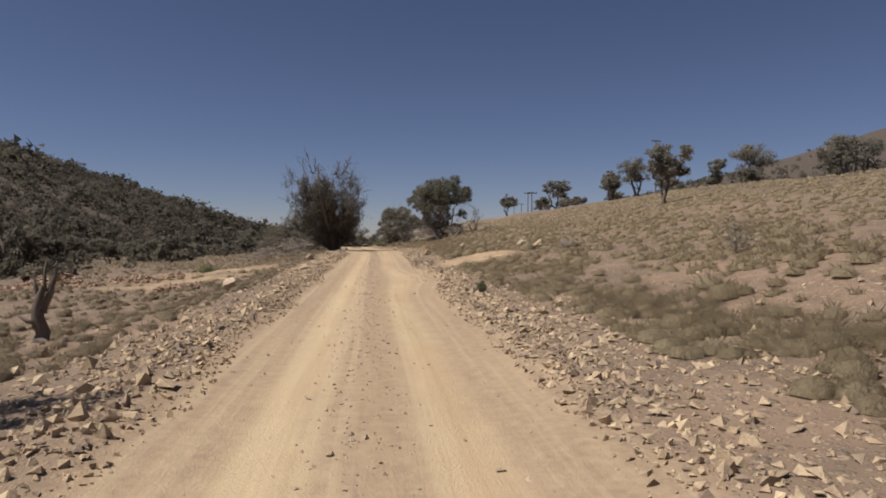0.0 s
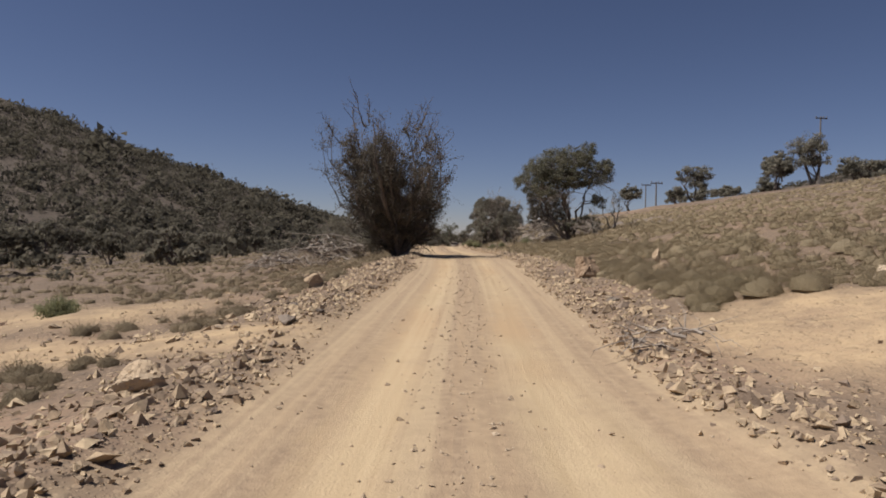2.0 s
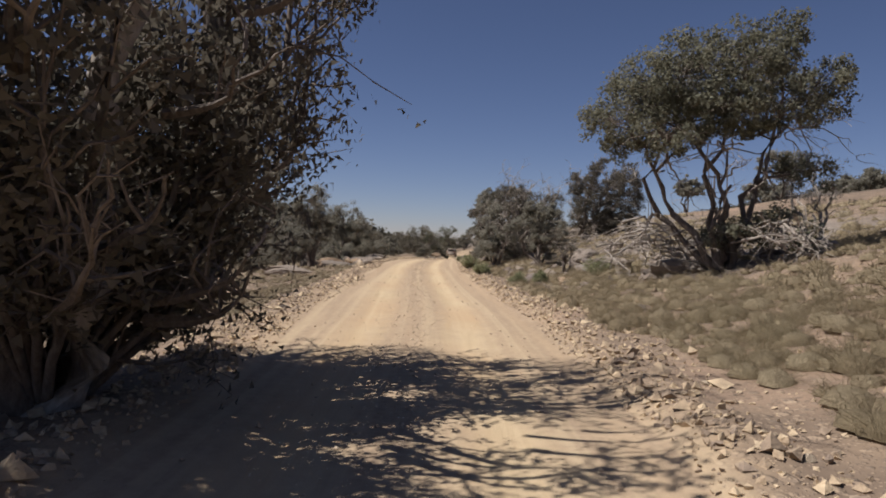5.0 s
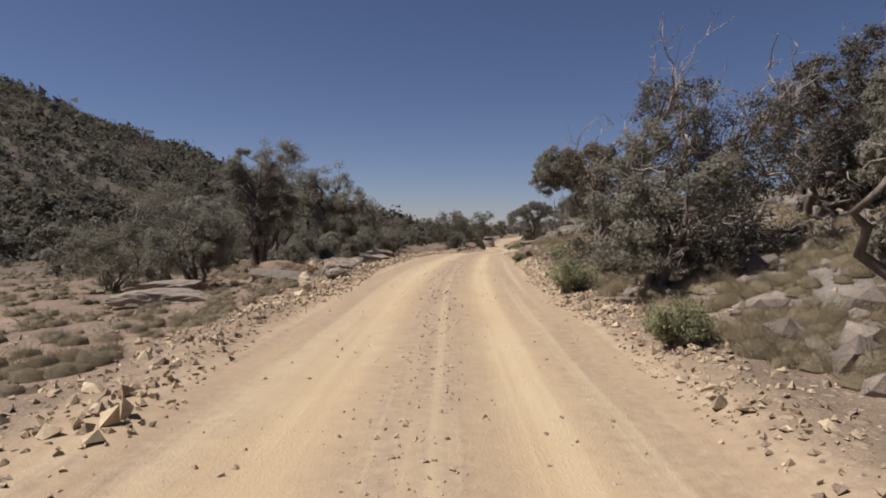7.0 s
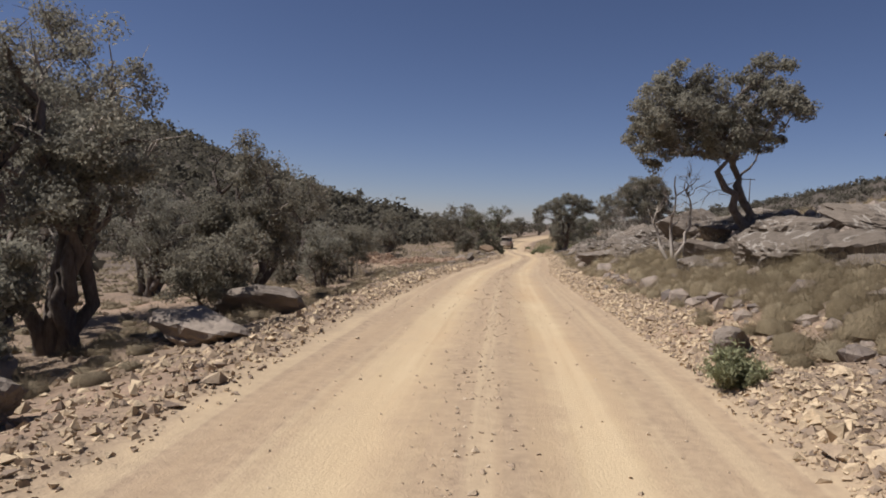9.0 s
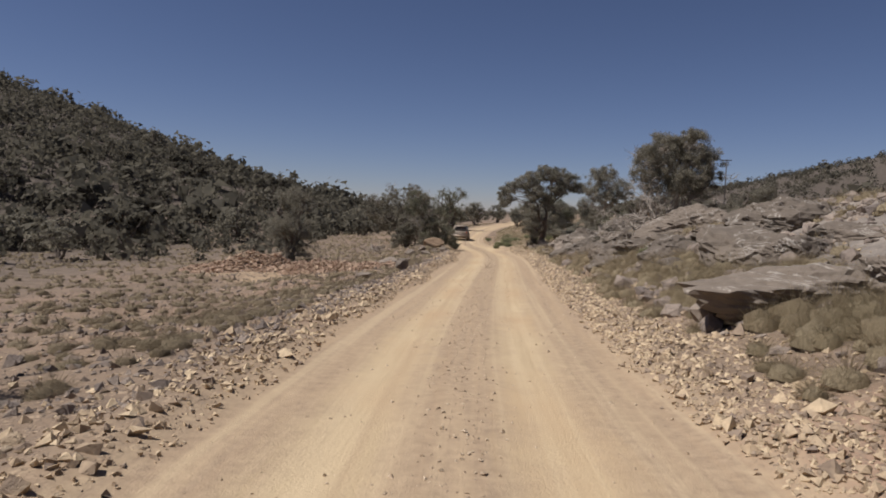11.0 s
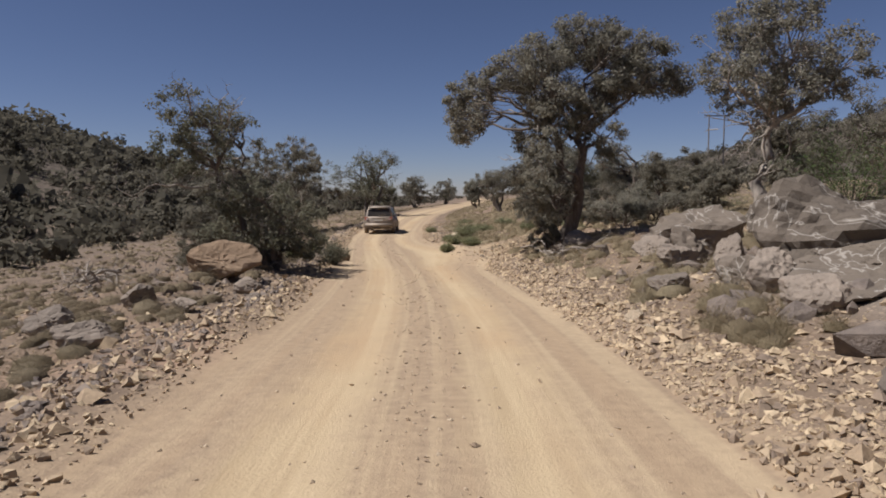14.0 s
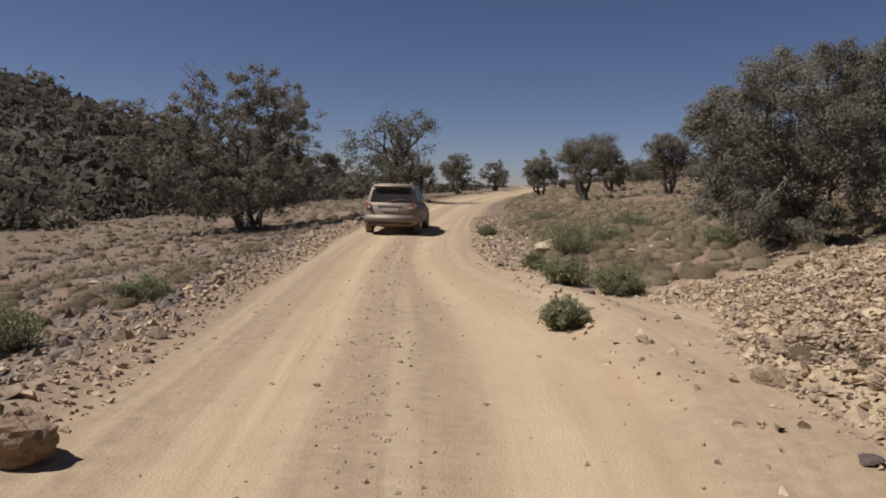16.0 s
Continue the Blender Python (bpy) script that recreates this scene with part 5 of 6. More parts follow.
    tagged(new("road_gravel", mesh_of("road_gravel", *many_stones(c, s, rng, OCTA, 0.75), PEBBLE)), "small loose gravel lying on the dusty track", "gravel", kind="stuff")


rubble()

BLOCKS = [rock_shape(k, 9 + k % 5, 0.06, ICO2 if k > 3 else ico(3)) for k in range(8)]


def loose_stones():
    """Single stones large enough to be told apart, on eight shared meshes."""
    rng = np.random.default_rng(55)
    shapes = [[mesh_of("stone", v * [1, 1, 0.7], f, m) for v, f in BLOCKS] for m in (GREY_ROCK, PALE_ROCK)]
    for k in range(260):
        y = rng.uniform(0, 188)
        d = rng.choice([-1, 1]) * (float(half_width(y)) + 0.5 + abs(rng.normal(0, 1)) * 2.0)
        s = float(np.clip(rng.lognormal(-2.5, 0.35), 0.05, 0.17))
        pale = rng.random() < 0.45
        ob = new("stone", shapes[int(pale)][rng.integers(0, 8)])
        x = float(lateral(y, d))
        ob.matrix_world = pose(x, y, float(land(x, y)) + 0.12 * s, *rng.uniform(-14, 14, 2), rng.uniform(0, 360)) @ Matrix.Diagonal((s * rng.uniform(0.8, 1.3), s, s * rng.uniform(0.7, 1.1), 1))
        tagged(ob, "pale ochre angular stone on the road bank" if pale else "grey angular stone on the road bank", "stone", "loose stones beside the track")


loose_stones()


def boulder(label, x, y, sx, sy, sz, seed, mat, turn=0.0, up=0.35, planes=9, rough=0.085, name="boulder", group="", tip=0.0):
    v, f = rock_shape(seed, planes, rough, ICO4 if sx > 3.0 or sx == 1.02 else ICO3)
    v = v * [sx / 2, sy / 2, sz / 2]
    ob = new(name, mesh_of(name, v, f, mat))
    ob.matrix_world = pose(x, y, float(land(x, y)) + sz * (up - 0.2), tip, 0, turn)
    return tagged(ob, label, "rock", group)


for k, (x, y, w, h, m) in enumerate([(-5.3, 26.5, 0.42, 0.32, PALE_ROCK), (-6.95, 36.1, 0.45, 0.4, PALE_ROCK), (3.2, 32.4, 0.55, 0.45, PALE_ROCK), (3.7, 30.9, 0.75, 0.55, PALE_ROCK), (4.3, 30.2, 0.55, 0.7, PALE_ROCK), (5.4, 28.9, 0.9, 0.6, GREY_ROCK), (0.9, 38.0, 0.5, 0.5, PALE_ROCK), (-6.3, 20.2, 0.75, 0.55, PALE_ROCK), (-5.4, 30.2, 0.4, 0.22, GREY_ROCK), (-12.7, 80.8, 0.5, 0.5, PALE_ROCK), (-14.6, 88.6, 1.3, 0.6, GREY_ROCK), (-15.6, 90.4, 1.2, 0.8, GREY_ROCK), (-14.2, 86.0, 1.0, 0.5, GREY_ROCK), (-16.4, 92.5, 1.2, 0.7, GREY_ROCK), (-19.0, 138.2, 1.2, 0.8, GREY_ROCK), (-19.6, 144.6, 0.8, 0.5, GREY_ROCK), (-11.0, 152.4, 0.9, 0.7, GREY_ROCK), (-10.6, 151.0, 0.8, 0.7, GREY_ROCK), (-11.6, 150.6, 0.6, 0.5, GREY_ROCK), (-18.6, 162.5, 0.5, 0.4, TAWNY_ROCK), (-15.2, 175.2, 0.7, 0.5, PALE_ROCK), (-18.9, 148.6, 0.8, 0.5, GREY_ROCK), (-19.4, 140.5, 0.7, 0.4, GREY_ROCK), (-7.6, 92.3, 0.7, 0.5, PALE_ROCK), (-9.0, 95.4, 0.6, 0.45, GREY_ROCK), (-15.4, 88.2, 0.9, 0.7, PALE_ROCK), (-14.6, 89.8, 0.7, 0.5, PALE_ROCK), (-15.8, 89.2, 1.1, 0.7, GREY_ROCK), (-13.8, 87.6, 0.6, 0.4, GREY_ROCK), (-15.0, 91.6, 0.8, 0.5, GREY_ROCK), (-13.2, 84.2, 0.6, 0.4, GREY_ROCK), (-16.2, 87.0, 1.0, 0.6, GREY_ROCK), (-17.8, 134.4, 0.8, 0.55, GREY_ROCK), (-18.6, 131.0, 0.7, 0.4, GREY_ROCK), (-11.5, 159.3, 0.85, 0.7, GREY_ROCK), (-12.2, 158.6, 0.6, 0.45, GREY_ROCK), (-11.4, 156.8, 0.7, 0.5, GREY_ROCK), (-19.6, 151.2, 0.7, 0.5, GREY_ROCK), (-18.7, 150.8, 0.45, 0.35, GREY_ROCK), (-18.4, 152.9, 0.5, 0.4, GREY_ROCK), (-20.0, 149.8, 0.8, 0.5, GREY_ROCK), (-10.8, 149.3, 0.8, 0.65, GREY_ROCK), (-10.9, 148.0, 0.7, 0.55, GREY_ROCK), (-10.6, 144.9, 0.7, 0.5, GREY_ROCK), (-10.9, 154.2, 0.8, 0.6, GREY_ROCK)]):
    boulder("pale ochre boulder on the stony verge" if m is PALE_ROCK else "reddish-brown boulder on the stony verge" if m is TAWNY_ROCK else "grey boulder on the stony verge", x, y, w, w * 0.74, h * 0.9, 400 + k, m, 37 * k, 0.5, group="boulders beside the track")
boulder("small pale pointed stone on the grassy verge", 1.34, 40.9, 0.4, 0.3, 0.62, 452, PALE_ROCK, 60, 0.5)
boulder("large tawny boulder standing on the grassy verge", -0.75, 38.7, 0.8, 0.66, 0.74, 450, TAWNY_ROCK, 20, 0.55, tip=12)
boulder("large orange and white boulder under the slanting tree", -19.2, 153.8, 1.35, 0.95, 0.85, 457, TAWNY_ROCK, 15, 0.5, planes=8, rough=0.06)

# the rock outcrops of the bank
rng = np.random.default_rng(21)
for k in range(34):
    veined = k >= 13
    y = (89 + 1.8 * k if not veined else 116 + 1.65 * (k - 13)) + rng.normal() * 0.6
    d = rng.uniform(4.9, 9.5)
    boulder("smooth grey bedrock hump with pale veins" if veined else "weathered grey bedrock hump on the bank", float(lateral(y, d)), y, rng.uniform(1.8, 3.8), rng.uniform(1.6, 3.0), rng.uniform(0.9, 1.6), 500 + k, VEIN_ROCK, rng.uniform(0, 360), 0.12, 22, 0.06, "bedrock", "bedrock of the bank", rng.normal() * 10)


for k, (x, y, sx, sy, sz) in enumerate([(-9.9, 154.6, 2.6, 2.2, 1.7), (-8.8, 152.0, 3.0, 2.4, 1.9), (-10.6, 152.9, 1.5, 1.2, 1.0), (-8.0, 155.2, 2.4, 2.2, 1.6), (-9.6, 149.6, 2.6, 2.0, 1.8), (-7.4, 149.0, 3.0, 2.6, 2.0)]):
    boulder("rounded grey bedrock hump with pale veins", x, y, sx, sy, sz, 580 + k, VEIN_ROCK, 50 * k, 0.3, 20, 0.06, "bedrock", "bedrock of the bank", 6)


for k, (x, y, sx, sy, sz) in enumerate([(-9.2, 144.6, 4.4, 3.8, 2.3), (-8.4, 140.6, 4.0, 3.4, 2.2), (-9.6, 132.6, 3.6, 3.2, 1.6), (-8.6, 128.0, 4.0, 3.2, 1.9), (-6.6, 100.6, 4.0, 3.6, 1.9), (-5.6, 104.4, 4.2, 3.6, 2.0), (-7.4, 113.0, 4.4, 4.0, 1.8), (-8.6, 117.5, 4.2, 4.0, 1.6), (-7.8, 122.5, 4.8, 4.2, 2.0), (-9.4, 136.5, 4.4, 4.0, 2.0), (-5.2, 118.0, 5.0, 5.0, 2.4), (-5.6, 127.0, 5.0, 5.0, 2.6), (-5.8, 135.0, 5.4, 5.0, 2.8), (-5.0, 110.0, 4.6, 4.4, 2.0)]):
    boulder("broad smooth hump of grey bedrock with pale veins", x, y, sx, sy, sz, 590 + k, VEIN_ROCK, 33 * k, 0.14, 26, 0.06, "bedrock", "bedrock of the bank", 5)


for k, (x, y, sx, sy, sz, m) in enumerate([(-3.0, 67.9, 1.2, 1.0, 0.9, TAWNY_ROCK), (-3.9, 71.4, 1.7, 1.4, 1.0, GREY_ROCK), (-1.6, 69.6, 2.2, 2.0, 1.2, GREY_ROCK), (-0.4, 66.6, 2.4, 2.0, 1.1, GREY_ROCK), (0.6, 69.9, 2.6, 2.2, 1.3, GREY_ROCK), (-2.4, 74.2, 2.0, 1.8, 1.2, GREY_ROCK), (-0.6, 73.0, 2.4, 2.0, 1.3, GREY_ROCK), (1.8, 73.4, 3.0, 2.6, 1.6, GREY_ROCK), (-4.6, 88.4, 2.4, 2.0, 1.2, GREY_ROCK), (-3.0, 91.0, 3.0, 2.6, 1.5, GREY_ROCK), (-4.4, 98.0, 3.0, 2.4, 1.5, GREY_ROCK), (-9.6, 147.6, 2.6, 2.4, 1.5, VEIN_ROCK), (-10.5, 150.2, 1.8, 1.6, 1.0, VEIN_ROCK), (-8.2, 146.4, 3.2, 2.8, 1.8, VEIN_ROCK), (-10.5, 146.0, 2.2, 1.8, 1.1, VEIN_ROCK), (-10.2, 143.4, 2.0, 1.7, 1.1, VEIN_ROCK), (-9.9, 140.8, 2.2, 1.8, 1.2, VEIN_ROCK), (-9.7, 130.4, 2.4, 2.0, 1.1, VEIN_ROCK), (-9.0, 125.4, 2.6, 2.2, 1.2, VEIN_ROCK)]):
    boulder("weathered hump of tawny bedrock on the bank" if m is TAWNY_ROCK else "weathered hump of grey bedrock on the bank", x, y, sx, sy, sz, 620 + k, m, 41 * k, 0.06, 18, 0.07, "bedrock", "bedrock of the bank", 6)
for k, (x, y, sx, sy, sz, m) in enumerate([(-15.2, 85.2, 2.0, 1.4, 0.6, GREY_ROCK), (-16.4, 88.0, 2.4, 1.6, 0.8, TAWNY_ROCK), (-15.3, 90.2, 1.8, 1.3, 0.8, TAWNY_ROCK), (-16.6, 92.6, 2.2, 1.6, 0.9, GREY_ROCK), (-15.4, 95.4, 1.7, 1.2, 0.7, GREY_ROCK), (-16.0, 98.6, 1.8, 1.3, 0.7, GREY_ROCK), (-16.8, 82.4, 2.6, 1.8, 0.5, GREY_ROCK), (-18.2, 85.0, 2.8, 2.0, 0.6, GREY_ROCK)]):
    boulder("tilted tawny rock slab below the thicket" if m is TAWNY_ROCK else "tilted grey rock slab below the thicket", x, y, sx, sy, sz, 640 + k, m, 25 + 29 * k, 0.32, 10, 0.06, "flat_rock", "rock slabs below the thicket", 14)


def bank_blocks():
    """Broken blocks lying on the rocky bank."""
    rng = np.random.default_rng(23)
    n = 3600
    y, d = rng.uniform(66, 153, n), 3.3 + rng.uniform(0, 1, n) * 8.5
    s = np.clip(rng.lognormal(-2.1, 0.5, n), 0.05, 0.36)
    c = on_land(lateral(y, d), y)
    c[:, 2] += s * 0.1
    tagged(new("bank_blocks", mesh_of("bank_blocks", *many_stones(c, s, rng, ICO1, 0.75), GREY_STONES)), "angular grey rock blocks strewn over the bank", "rocks", kind="stuff")


bank_blocks()


def spoil_mound(label, x, y, w, l, h, n, seed, mat=RED_RUBBLE, fine=1.0):
    """A low heap of dug red earth and stones."""
    rng = np.random.default_rng(seed)
    r, a = rng.uniform(0, 1, n) ** 0.5, rng.uniform(0, 6.28, n)
    px, py = x + r * np.cos(a) * w / 2, y + r * np.sin(a) * l / 2
    s = fine * np.clip(rng.lognormal(-2.8, 0.5, n), 0.03, 0.22)
    c = on_land(px, py)
    c[:, 2] += h * (1 - r ** 2) * rng.uniform(0.6, 1.1, n) * (0.75 + 0.4 * waves(px, py, 2.0, seed)) - s * 0.2
    root = new("spoil_mound", mesh_of("spoil_mound", *many_stones(c, s, rng, OCTA, 0.8), mat))
    tagged(root, label, "earth mound", kind="stuff")


spoil_mound("low heap of dug red earth and stones", -26.8, 140.6, 8.0, 2.6, 1.0, 5200, 1, RED_RUBBLE, 0.85)
spoil_mound("low heap of dug red earth and stones", -22.6, 139.2, 4.6, 1.8, 0.75, 2600, 2, RED_RUBBLE, 0.8)
spoil_mound("low heap of dug red earth and stones", -19.6, 137.4, 2.6, 1.6, 0.5, 1200, 8, RED_RUBBLE, 0.8)
spoil_mound("low reddish bank of stones on the flat", -14.5, 33.0, 5.0, 1.8, 0.4, 900, 3)
spoil_mound("low reddish bank of stones on the flat", -17.5, 30.5, 5.0, 2.0, 0.5, 900, 4)
spoil_mound("pale ochre rubble heaped along the bare apron", -12.5, 164.6, 3.2, 8.0, 0.22, 6000, 7, RUBBLE, 0.45)
spoil_mound("pale heap of broken stones beside the bare apron", -11.0, 168.6, 6.5, 4.2, 0.25, 6500, 6, RUBBLE, 0.45)
spoil_mound("low reddish bank of stones on the flat", -9.8, 25.0, 2.6, 1.0, 0.25, 400, 5)


# ---------------------------------------------------------------- dead wood
def brush_pile(label, x, y, w, h, n, seed, fat=0.8):
    rng = np.random.default_rng(seed)
    root = new("brush_pile")
    root.location = (x, y, float(land(x, y)))
    tagged(root, label, "dead branches")
    for k in range(n):
        a = rng.uniform(0, 6.28)
        r = w / 2 * rng.uniform(0.3, 1)
        p0 = np.array([rng.normal() * w * 0.15, rng.normal() * w * 0.12, h * rng.uniform(0.3, 1)])
        p1 = np.array([math.cos(a) * r, math.sin(a) * r, h * rng.uniform(0.0, 0.7)])
        p = arc(p0, p1, rng, 0.16, 7)
        rad = fat * rng.uniform(0.02, 0.075)
        parts = [tube(p, rad * np.linspace(1, 0.25, 7), 6)]
        for _ in range(5):
            q = p[rng.integers(2, 7)]
            parts.append(tube(arc(q, q + (p1 - p0) * 0.3 + rng.normal(size=3) * 0.25, rng, 0.2, 4), rad * 0.4 * np.linspace(1, 0.2, 4), 4))
        piece("branch", mesh_of("branch", *join(parts), DEADWOOD), root)


brush_pile("bleached fallen branches heaped below the roadside tree", -11.2, 51.2, 4.4, 1.3, 46, 1)
brush_pile("bleached branches strewn over the stony flat", -12.6, 49.0, 4.0, 0.6, 24, 8)
brush_pile("tangle of grey fallen branches among the rocks", -1.1, 67.6, 4.4, 1.35, 40, 2, 0.65)
brush_pile("grey dead branches under the wide tree", 1.4, 64.6, 3.2, 1.2, 22, 7, 0.6)
brush_pile("dead branches hanging over the grey rocks", -7.7, 140.2, 3.8, 1.4, 46, 3, 0.6)
brush_pile("thin dead branches on the gravel verge", -12.2, 158.6, 2.4, 0.3, 9, 4, 0.5)
brush_pile("dead branches lying below the slanting tree", -24.0, 158.0, 2.6, 0.7, 14, 5)
brush_pile("dry sticks lying on the open verge", -0.6, 29.0, 1.4, 0.2, 6, 6, 0.5)

stump = new("tree_stump")
stump.location = (-6.8, 11.5, float(land(-6.8, 11.5)) - 0.05)
tagged(stump, "grey broken tree stump on the stony flat", "stump")
piece("trunk", mesh_of("trunk", *join([tube(arc(a, b, np.random.default_rng(k), 0.08, 6), np.array(r) * [1, 0.9, 0.8, 0.75, 0.6, 0.15], 8) for k, (a, b, r) in enumerate([((0, 0, 0), (0.06, 0, 1.0), 0.13), ((0.05, 0, 0.55), (0.24, 0.08, 1.3), 0.07), ((0.02, 0, 0.7), (-0.12, 0.05, 1.15), 0.05), ((0, 0, 0.3), (-0.3, -0.1, 0.5), 0.05), ((0.1, 0.03, 0.9), (0.08, 0.1, 1.45), 0.035), ((0, 0, 0.1), (0.35, -0.2, 0.03), 0.07)])]), BARK, True), stump)


# ---------------------------------------------------------------- power line
def post(root, x, h):
    piece("post", mesh_of("post", *tube([(x, 0, 0), (x, 0, h / 2), (x, 0, h)], [0.15, 0.13, 0.10], 10), POLE_WOOD, True), root)


def box(bm, x0, y0, z0, x1, y1, z1):
    m = Matrix.Translation(((x0 + x1) / 2, (y0 + y1) / 2, (z0 + z1) / 2)) @ Matrix.Diagonal((x1 - x0, y1 - y0, z1 - z0, 1))
    return bmesh.ops.create_cube(bm, size=1, matrix=m)


def power_pole(x, y, top, turn, label, posts=(0.0,)):
    g = float(land(x, y)) - 0.2
    h = top - g
    root = new("power_pole")
    root.matrix_world = pose(x, y, g, 0, 0, turn)
    tagged(root, label, "power pole", "power line")
    for px in posts:
        post(root, px, h)
    bm = bmesh.new()
    wide = 1.1 + max(posts)
    box(bm, -wide, -0.17, h - 0.35, wide, -0.09, h - 0.17)
    piece("crossarm", from_bm("crossarm", bm, POLE_WOOD), root)
    for px in (-wide + 0.15, 0.0 if len(posts) > 1 else 0.35, wide - 0.15):
        piece("insulator", mesh_of("insulator", *tube([(px, -0.13, h - 0.17), (px, -0.13, h - 0.1), (px, -0.13, h + 0.04), (px, -0.13, h + 0.1)], [0.05, 0.07, 0.06, 0.02], 8), POLE_WOOD), root)


power_pole(42.8, 135.0, 20.9, 20, "wooden power pole with a crossarm beyond the slope")
power_pole(18.8, 139.6, 10.9, 20, "distant wooden power pole with a short crossarm")
power_pole(21.5, 166.6, 12.6, 20, "wooden power pole with a crossarm behind the rocky bank")
power_pole(31.0, 272.0, 15.2, 15, "twin-post wooden power pole beyond the trees", (-1.6, 1.6))


# ---------------------------------------------------------------- the dusty car on the track
PAINT = plain("dusty_silver_paint", (0.22, 0.2, 0.182), 0.35, 0.3, 0.6)
GLASS = plain("dusty_dark_glass", (0.015, 0.016, 0.018), 0.2, 0.0, 0.1)
BLACK = plain("dusty_black_plastic", (0.025, 0.025, 0.025), 0.6, 0.0, 0.6)
TYRE = plain("dusty_tyre", (0.03, 0.03, 0.03), 0.85, 0.0, 0.7)
RIM = plain("alloy_rim", (0.5, 0.5, 0.5), 0.35, 0.8, 0.4)
RED = plain("red_lamp_glass", (0.28, 0.02, 0.015), 0.2, 0.0, 0.6)
PLATE = plain("dusty_plate", (0.5, 0.46, 0.4), 0.6, 0.0, 0.3)
CLEAR = plain("clear_lamp_glass", (0.6, 0.6, 0.6), 0.1, 0.0, 0.1)


def car(x, y, turn):
    """A small five-door estate wagon; its nose points along its own +y, the rear bumper is at y = 0."""
    root = new("suv_car")
    root.matrix_world = pose(x, y, float(land(x, y)) + 0.0, 0, 0, turn)
    tagged(root, "dusty silver compact SUV standing on the dirt track", "car")
    # lower body: closed sections along the length; each a half outline (x, z)
    def shell(rows, mat, name, label=""):
        bm = bmesh.new()
        rings = []
        for yy, half in rows:
            ring = [bm.verts.new((px, yy, pz)) for px, pz in half] + [bm.verts.new((-px, yy, pz)) for px, pz in half[::-1]]
            rings.append(ring)
        for a, b in zip(rings, rings[1:]):
            for i in range(len(a)):
                j = (i + 1) % len(a)
                bm.faces.new((a[i], a[j], b[j], b[i]))
        bm.faces.new(rings[0][::-1])
        bm.faces.new(rings[-1])
        bmesh.ops.recalc_face_normals(bm, faces=bm.faces)
        bmesh.ops.bevel(bm, geom=[e for e in bm.edges if len(e.link_faces) == 2 and e.calc_face_angle(0) > 0.5], offset=0.035, segments=2, affect="EDGES", clamp_overlap=True)
        return piece(name, from_bm(name, bm, mat, True), root, label)

    def sec(wl, wb, wt, z0, z1, z2):
        return [(wl, z0), (wb, z0 + 0.12), (wb, z1), (wt, z2)]

    body = shell([(0.0, sec(0.70, 0.78, 0.72, 0.40, 0.72, 0.95)), (0.10, sec(0.78, 0.87, 0.80, 0.34, 0.78, 1.05)), (0.6, sec(0.80, 0.895, 0.86, 0.30, 0.80, 1.06)), (1.6, sec(0.80, 0.895, 0.86, 0.30, 0.80, 1.02)), (2.8, sec(0.80, 0.895, 0.85, 0.30, 0.80, 1.0)), (3.3, sec(0.80, 0.89, 0.80, 0.30, 0.78, 0.98)), (4.1, sec(0.78, 0.86, 0.74, 0.32, 0.72, 0.90)), (4.42, sec(0.66, 0.76, 0.62, 0.36, 0.62, 0.78))], PAINT, "body")
    cab = shell([(0.16, [(0.80, 1.0), (0.79, 1.06)]), (0.34, [(0.80, 1.0), (0.66, 1.50)]), (0.55, [(0.82, 1.0), (0.635, 1.615)]), (1.5, [(0.83, 0.99), (0.635, 1.66)]), (2.3, [(0.83, 0.98), (0.62, 1.62)]), (3.25, [(0.78, 0.96), (0.70, 0.99)])], PAINT, "cabin")

    def slab(name, pts, mat, parent, thick=0.012, label=""):
        bm = bmesh.new()
        vs = [bm.verts.new(p) for p in pts]
        fc = bm.faces.new(vs)
        fc.normal_update()
        r = bmesh.ops.extrude_face_region(bm, geom=[fc])
        n = fc.normal.copy() * thick
        for e in r["geom"]:
            if isinstance(e, bmesh.types.BMVert):
                e.co += n
        bmesh.ops.recalc_face_normals(bm, faces=bm.faces)
        return piece(name, from_bm(name, bm, mat), parent, label)

    # rear window, side windows, windscreen
    slab("rear_window", [(-0.66, 0.14, 1.09), (0.66, 0.14, 1.09), (0.60, 0.295, 1.47), (-0.60, 0.295, 1.47)], GLASS, root, 0.02, "dark dusty rear window")
    for s in (1, -1):
        slab("side_window", [(s * 0.812, 0.55, 1.08), (s * 0.82, 1.45, 1.06), (s * 0.672, 1.45, 1.56), (s * 0.675, 0.72, 1.53)], GLASS, root, 0.012 * s)
        slab("side_window", [(s * 0.82, 1.52, 1.06), (s * 0.81, 2.55, 1.04), (s * 0.672, 2.2, 1.53), (s * 0.672, 1.52, 1.56)], GLASS, root, 0.012 * s)
        lamp = slab("tail_lamp", [(s * 0.60, -0.005, 0.86), (s * 0.80, 0.03, 0.86), (s * 0.81, 0.07, 1.04), (s * 0.62, 0.02, 1.02)], RED, root, -0.03 * s, "red tail lamp")
        slab("reversing_lens", [(s * 0.62, -0.035, 0.88), (s * 0.69, -0.03, 0.88), (s * 0.69, -0.02, 0.93), (s * 0.62, -0.025, 0.93)], CLEAR, lamp, -0.012 * s)
        slab("headlamp", [(s * 0.50, 4.43, 0.66), (s * 0.74, 4.30, 0.68), (s * 0.74, 4.22, 0.82), (s * 0.52, 4.36, 0.80)], CLEAR, root, 0.02 * s)
        bm = bmesh.new()
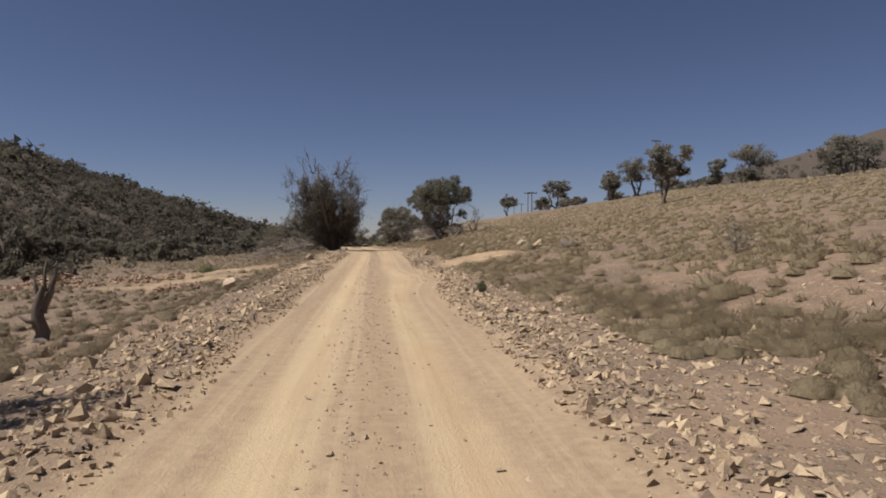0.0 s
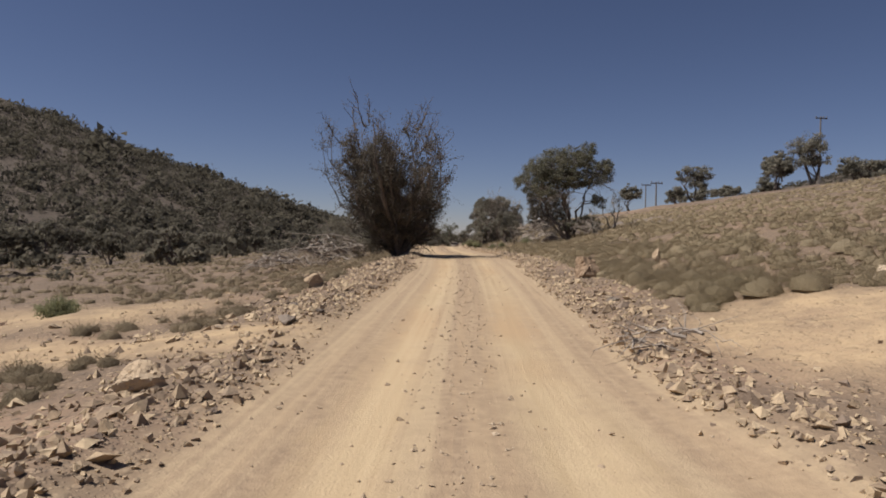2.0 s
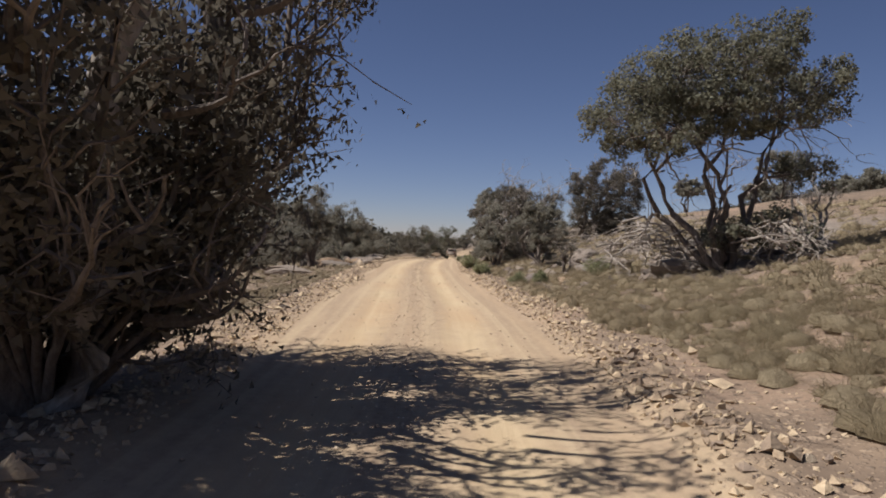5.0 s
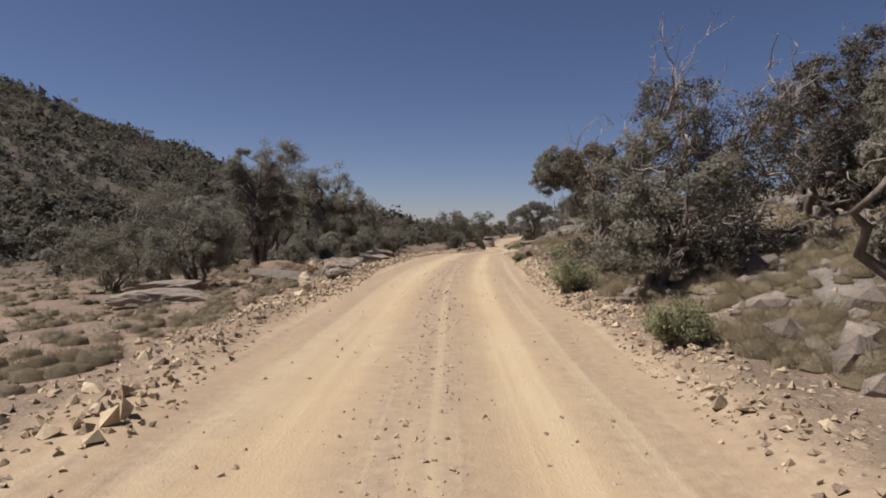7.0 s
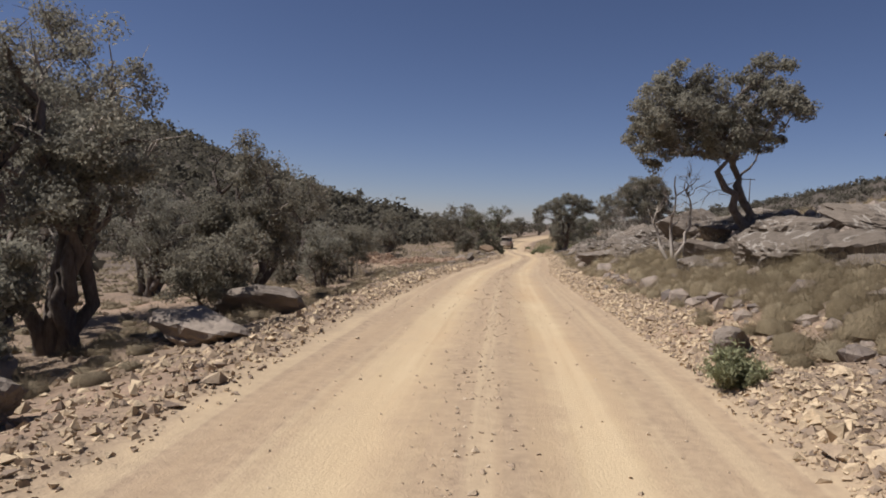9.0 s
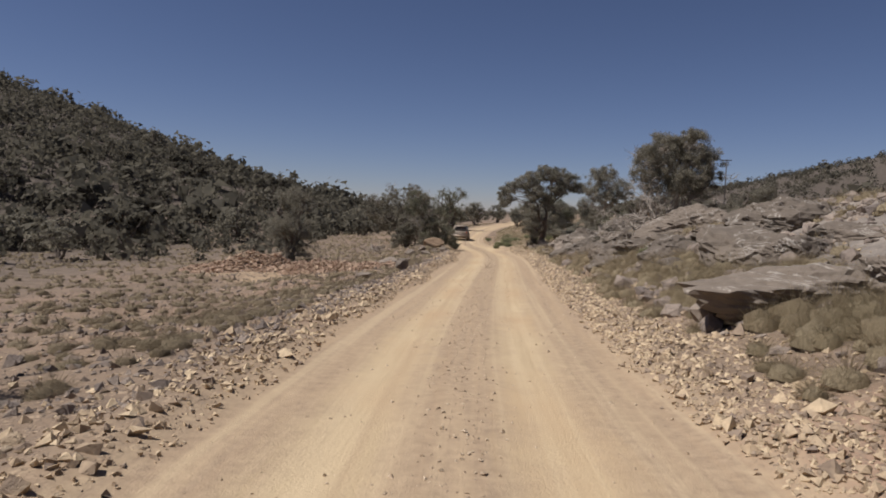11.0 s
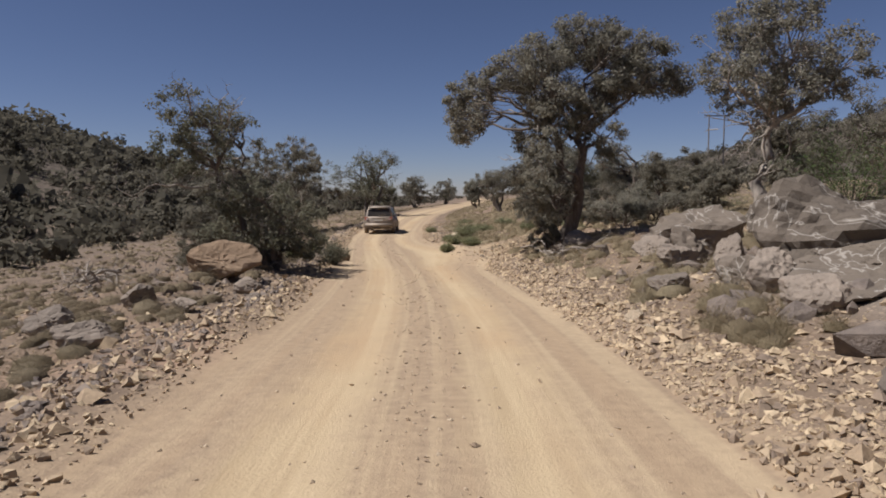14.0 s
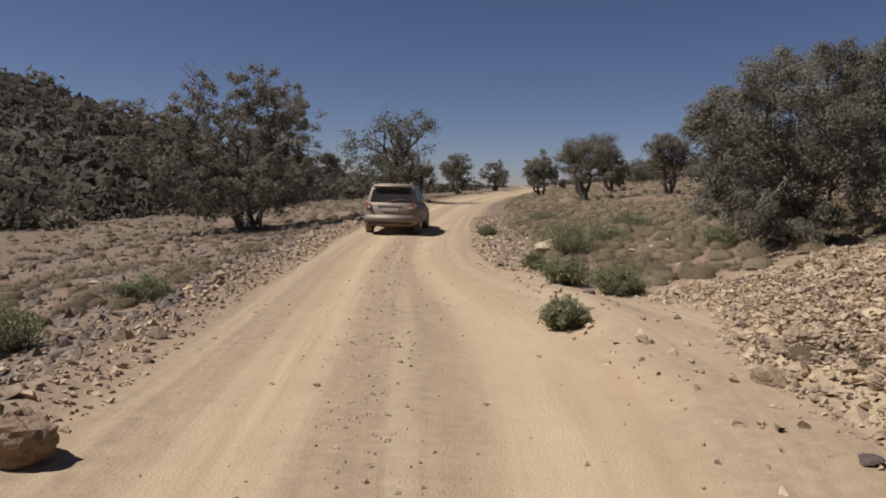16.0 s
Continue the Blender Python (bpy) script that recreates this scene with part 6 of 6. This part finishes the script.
        box(bm, s * 0.9, 2.52, 1.0, s * 1.06, 2.66, 1.16)
        bmesh.ops.bevel(bm, geom=bm.edges[:], offset=0.03, segments=2, affect="EDGES")
        piece("wing_mirror", from_bm("wing_mirror", bm, BLACK, True), root)
        rail = tube([(s * 0.60, 0.6, 1.62), (s * 0.60, 0.7, 1.70), (s * 0.60, 1.5, 1.73), (s * 0.60, 2.1, 1.70), (s * 0.60, 2.2, 1.63)], [0.02] * 5, 6)
        piece("roof_rail", mesh_of("roof_rail", *rail, BLACK, True), root)
        for yy in (0.92, 3.5):
            ang = np.arange(20) * 2 * np.pi / 20
            prof = [(-0.10, 0.20), (-0.11, 0.30), (-0.08, 0.335), (0.08, 0.335), (0.11, 0.30), (0.10, 0.20)]
            v = np.array([(s * 0.80 + a, yy + r * math.cos(t), 0.335 + r * math.sin(t)) for a, r in prof for t in ang])
            i, j = np.meshgrid(np.arange(len(prof) - 1), np.arange(20), indexing="ij")
            f = np.stack([i * 20 + j, i * 20 + (j + 1) % 20, (i + 1) * 20 + (j + 1) % 20, (i + 1) * 20 + j], -1).reshape(-1, 4)
            wheel = piece("wheel", mesh_of("tyre", v, f, TYRE, True), root, "dusty black tyre")
            bm = bmesh.new()
            bmesh.ops.create_cone(bm, cap_ends=True, segments=20, radius1=0.21, radius2=0.17, depth=0.12, matrix=pose(s * 0.84, yy, 0.335, 0, 90 * s, 0))
            piece("rim", from_bm("rim", bm, RIM), wheel)
    slab("windscreen", [(-0.70, 2.45, 1.55), (0.70, 2.45, 1.55), (0.76, 3.2, 1.02), (-0.76, 3.2, 1.02)], GLASS, root, -0.01)
    bm = bmesh.new()
    box(bm, -0.80, -0.07, 0.42, 0.80, 0.06, 0.66)
    bmesh.ops.bevel(bm, geom=bm.edges[:], offset=0.05, segments=3, affect="EDGES")
    piece("rear_bumper", from_bm("rear_bumper", bm, PAINT, True), root)
    bm = bmesh.new()
    box(bm, -0.72, -0.045, 0.30, 0.72, 0.05, 0.43)
    bmesh.ops.bevel(bm, geom=bm.edges[:], offset=0.03, segments=2, affect="EDGES")
    piece("lower_valance", from_bm("lower_valance", bm, BLACK, True), root)
    slab("number_plate", [(-0.26, -0.012, 0.78), (0.26, -0.012, 0.78), (0.26, -0.002, 0.89), (-0.26, -0.002, 0.89)], PLATE, root, 0.012)
    slab("tailgate_trim", [(-0.40, -0.006, 0.925), (0.40, -0.006, 0.925), (0.40, 0.012, 0.965), (-0.40, 0.012, 0.965)], BLACK, root, 0.012)
    bm = bmesh.new()
    box(bm, -0.60, 0.20, 1.54, 0.60, 0.48, 1.60)
    bmesh.ops.bevel(bm, geom=bm.edges[:], offset=0.025, segments=2, affect="EDGES")
    piece("roof_spoiler", from_bm("roof_spoiler", bm, PAINT, True), root)
    piece("rear_wiper", mesh_of("rear_wiper", *tube([(0.0, 0.12, 1.08), (0.2, 0.13, 1.14), (0.42, 0.135, 1.16)], [0.016, 0.012, 0.008], 5), BLACK), root)
    piece("exhaust_pipe", mesh_of("exhaust_pipe", *tube([(-0.5, 0.3, 0.28), (-0.5, -0.06, 0.28)], [0.035, 0.035], 10), RIM), root)
    piece("aerial", mesh_of("aerial", *tube([(0.0, 0.7, 1.64), (0.0, 0.55, 1.86)], [0.012, 0.004], 5), BLACK), root)


car(-20.0, 180.6, 2)
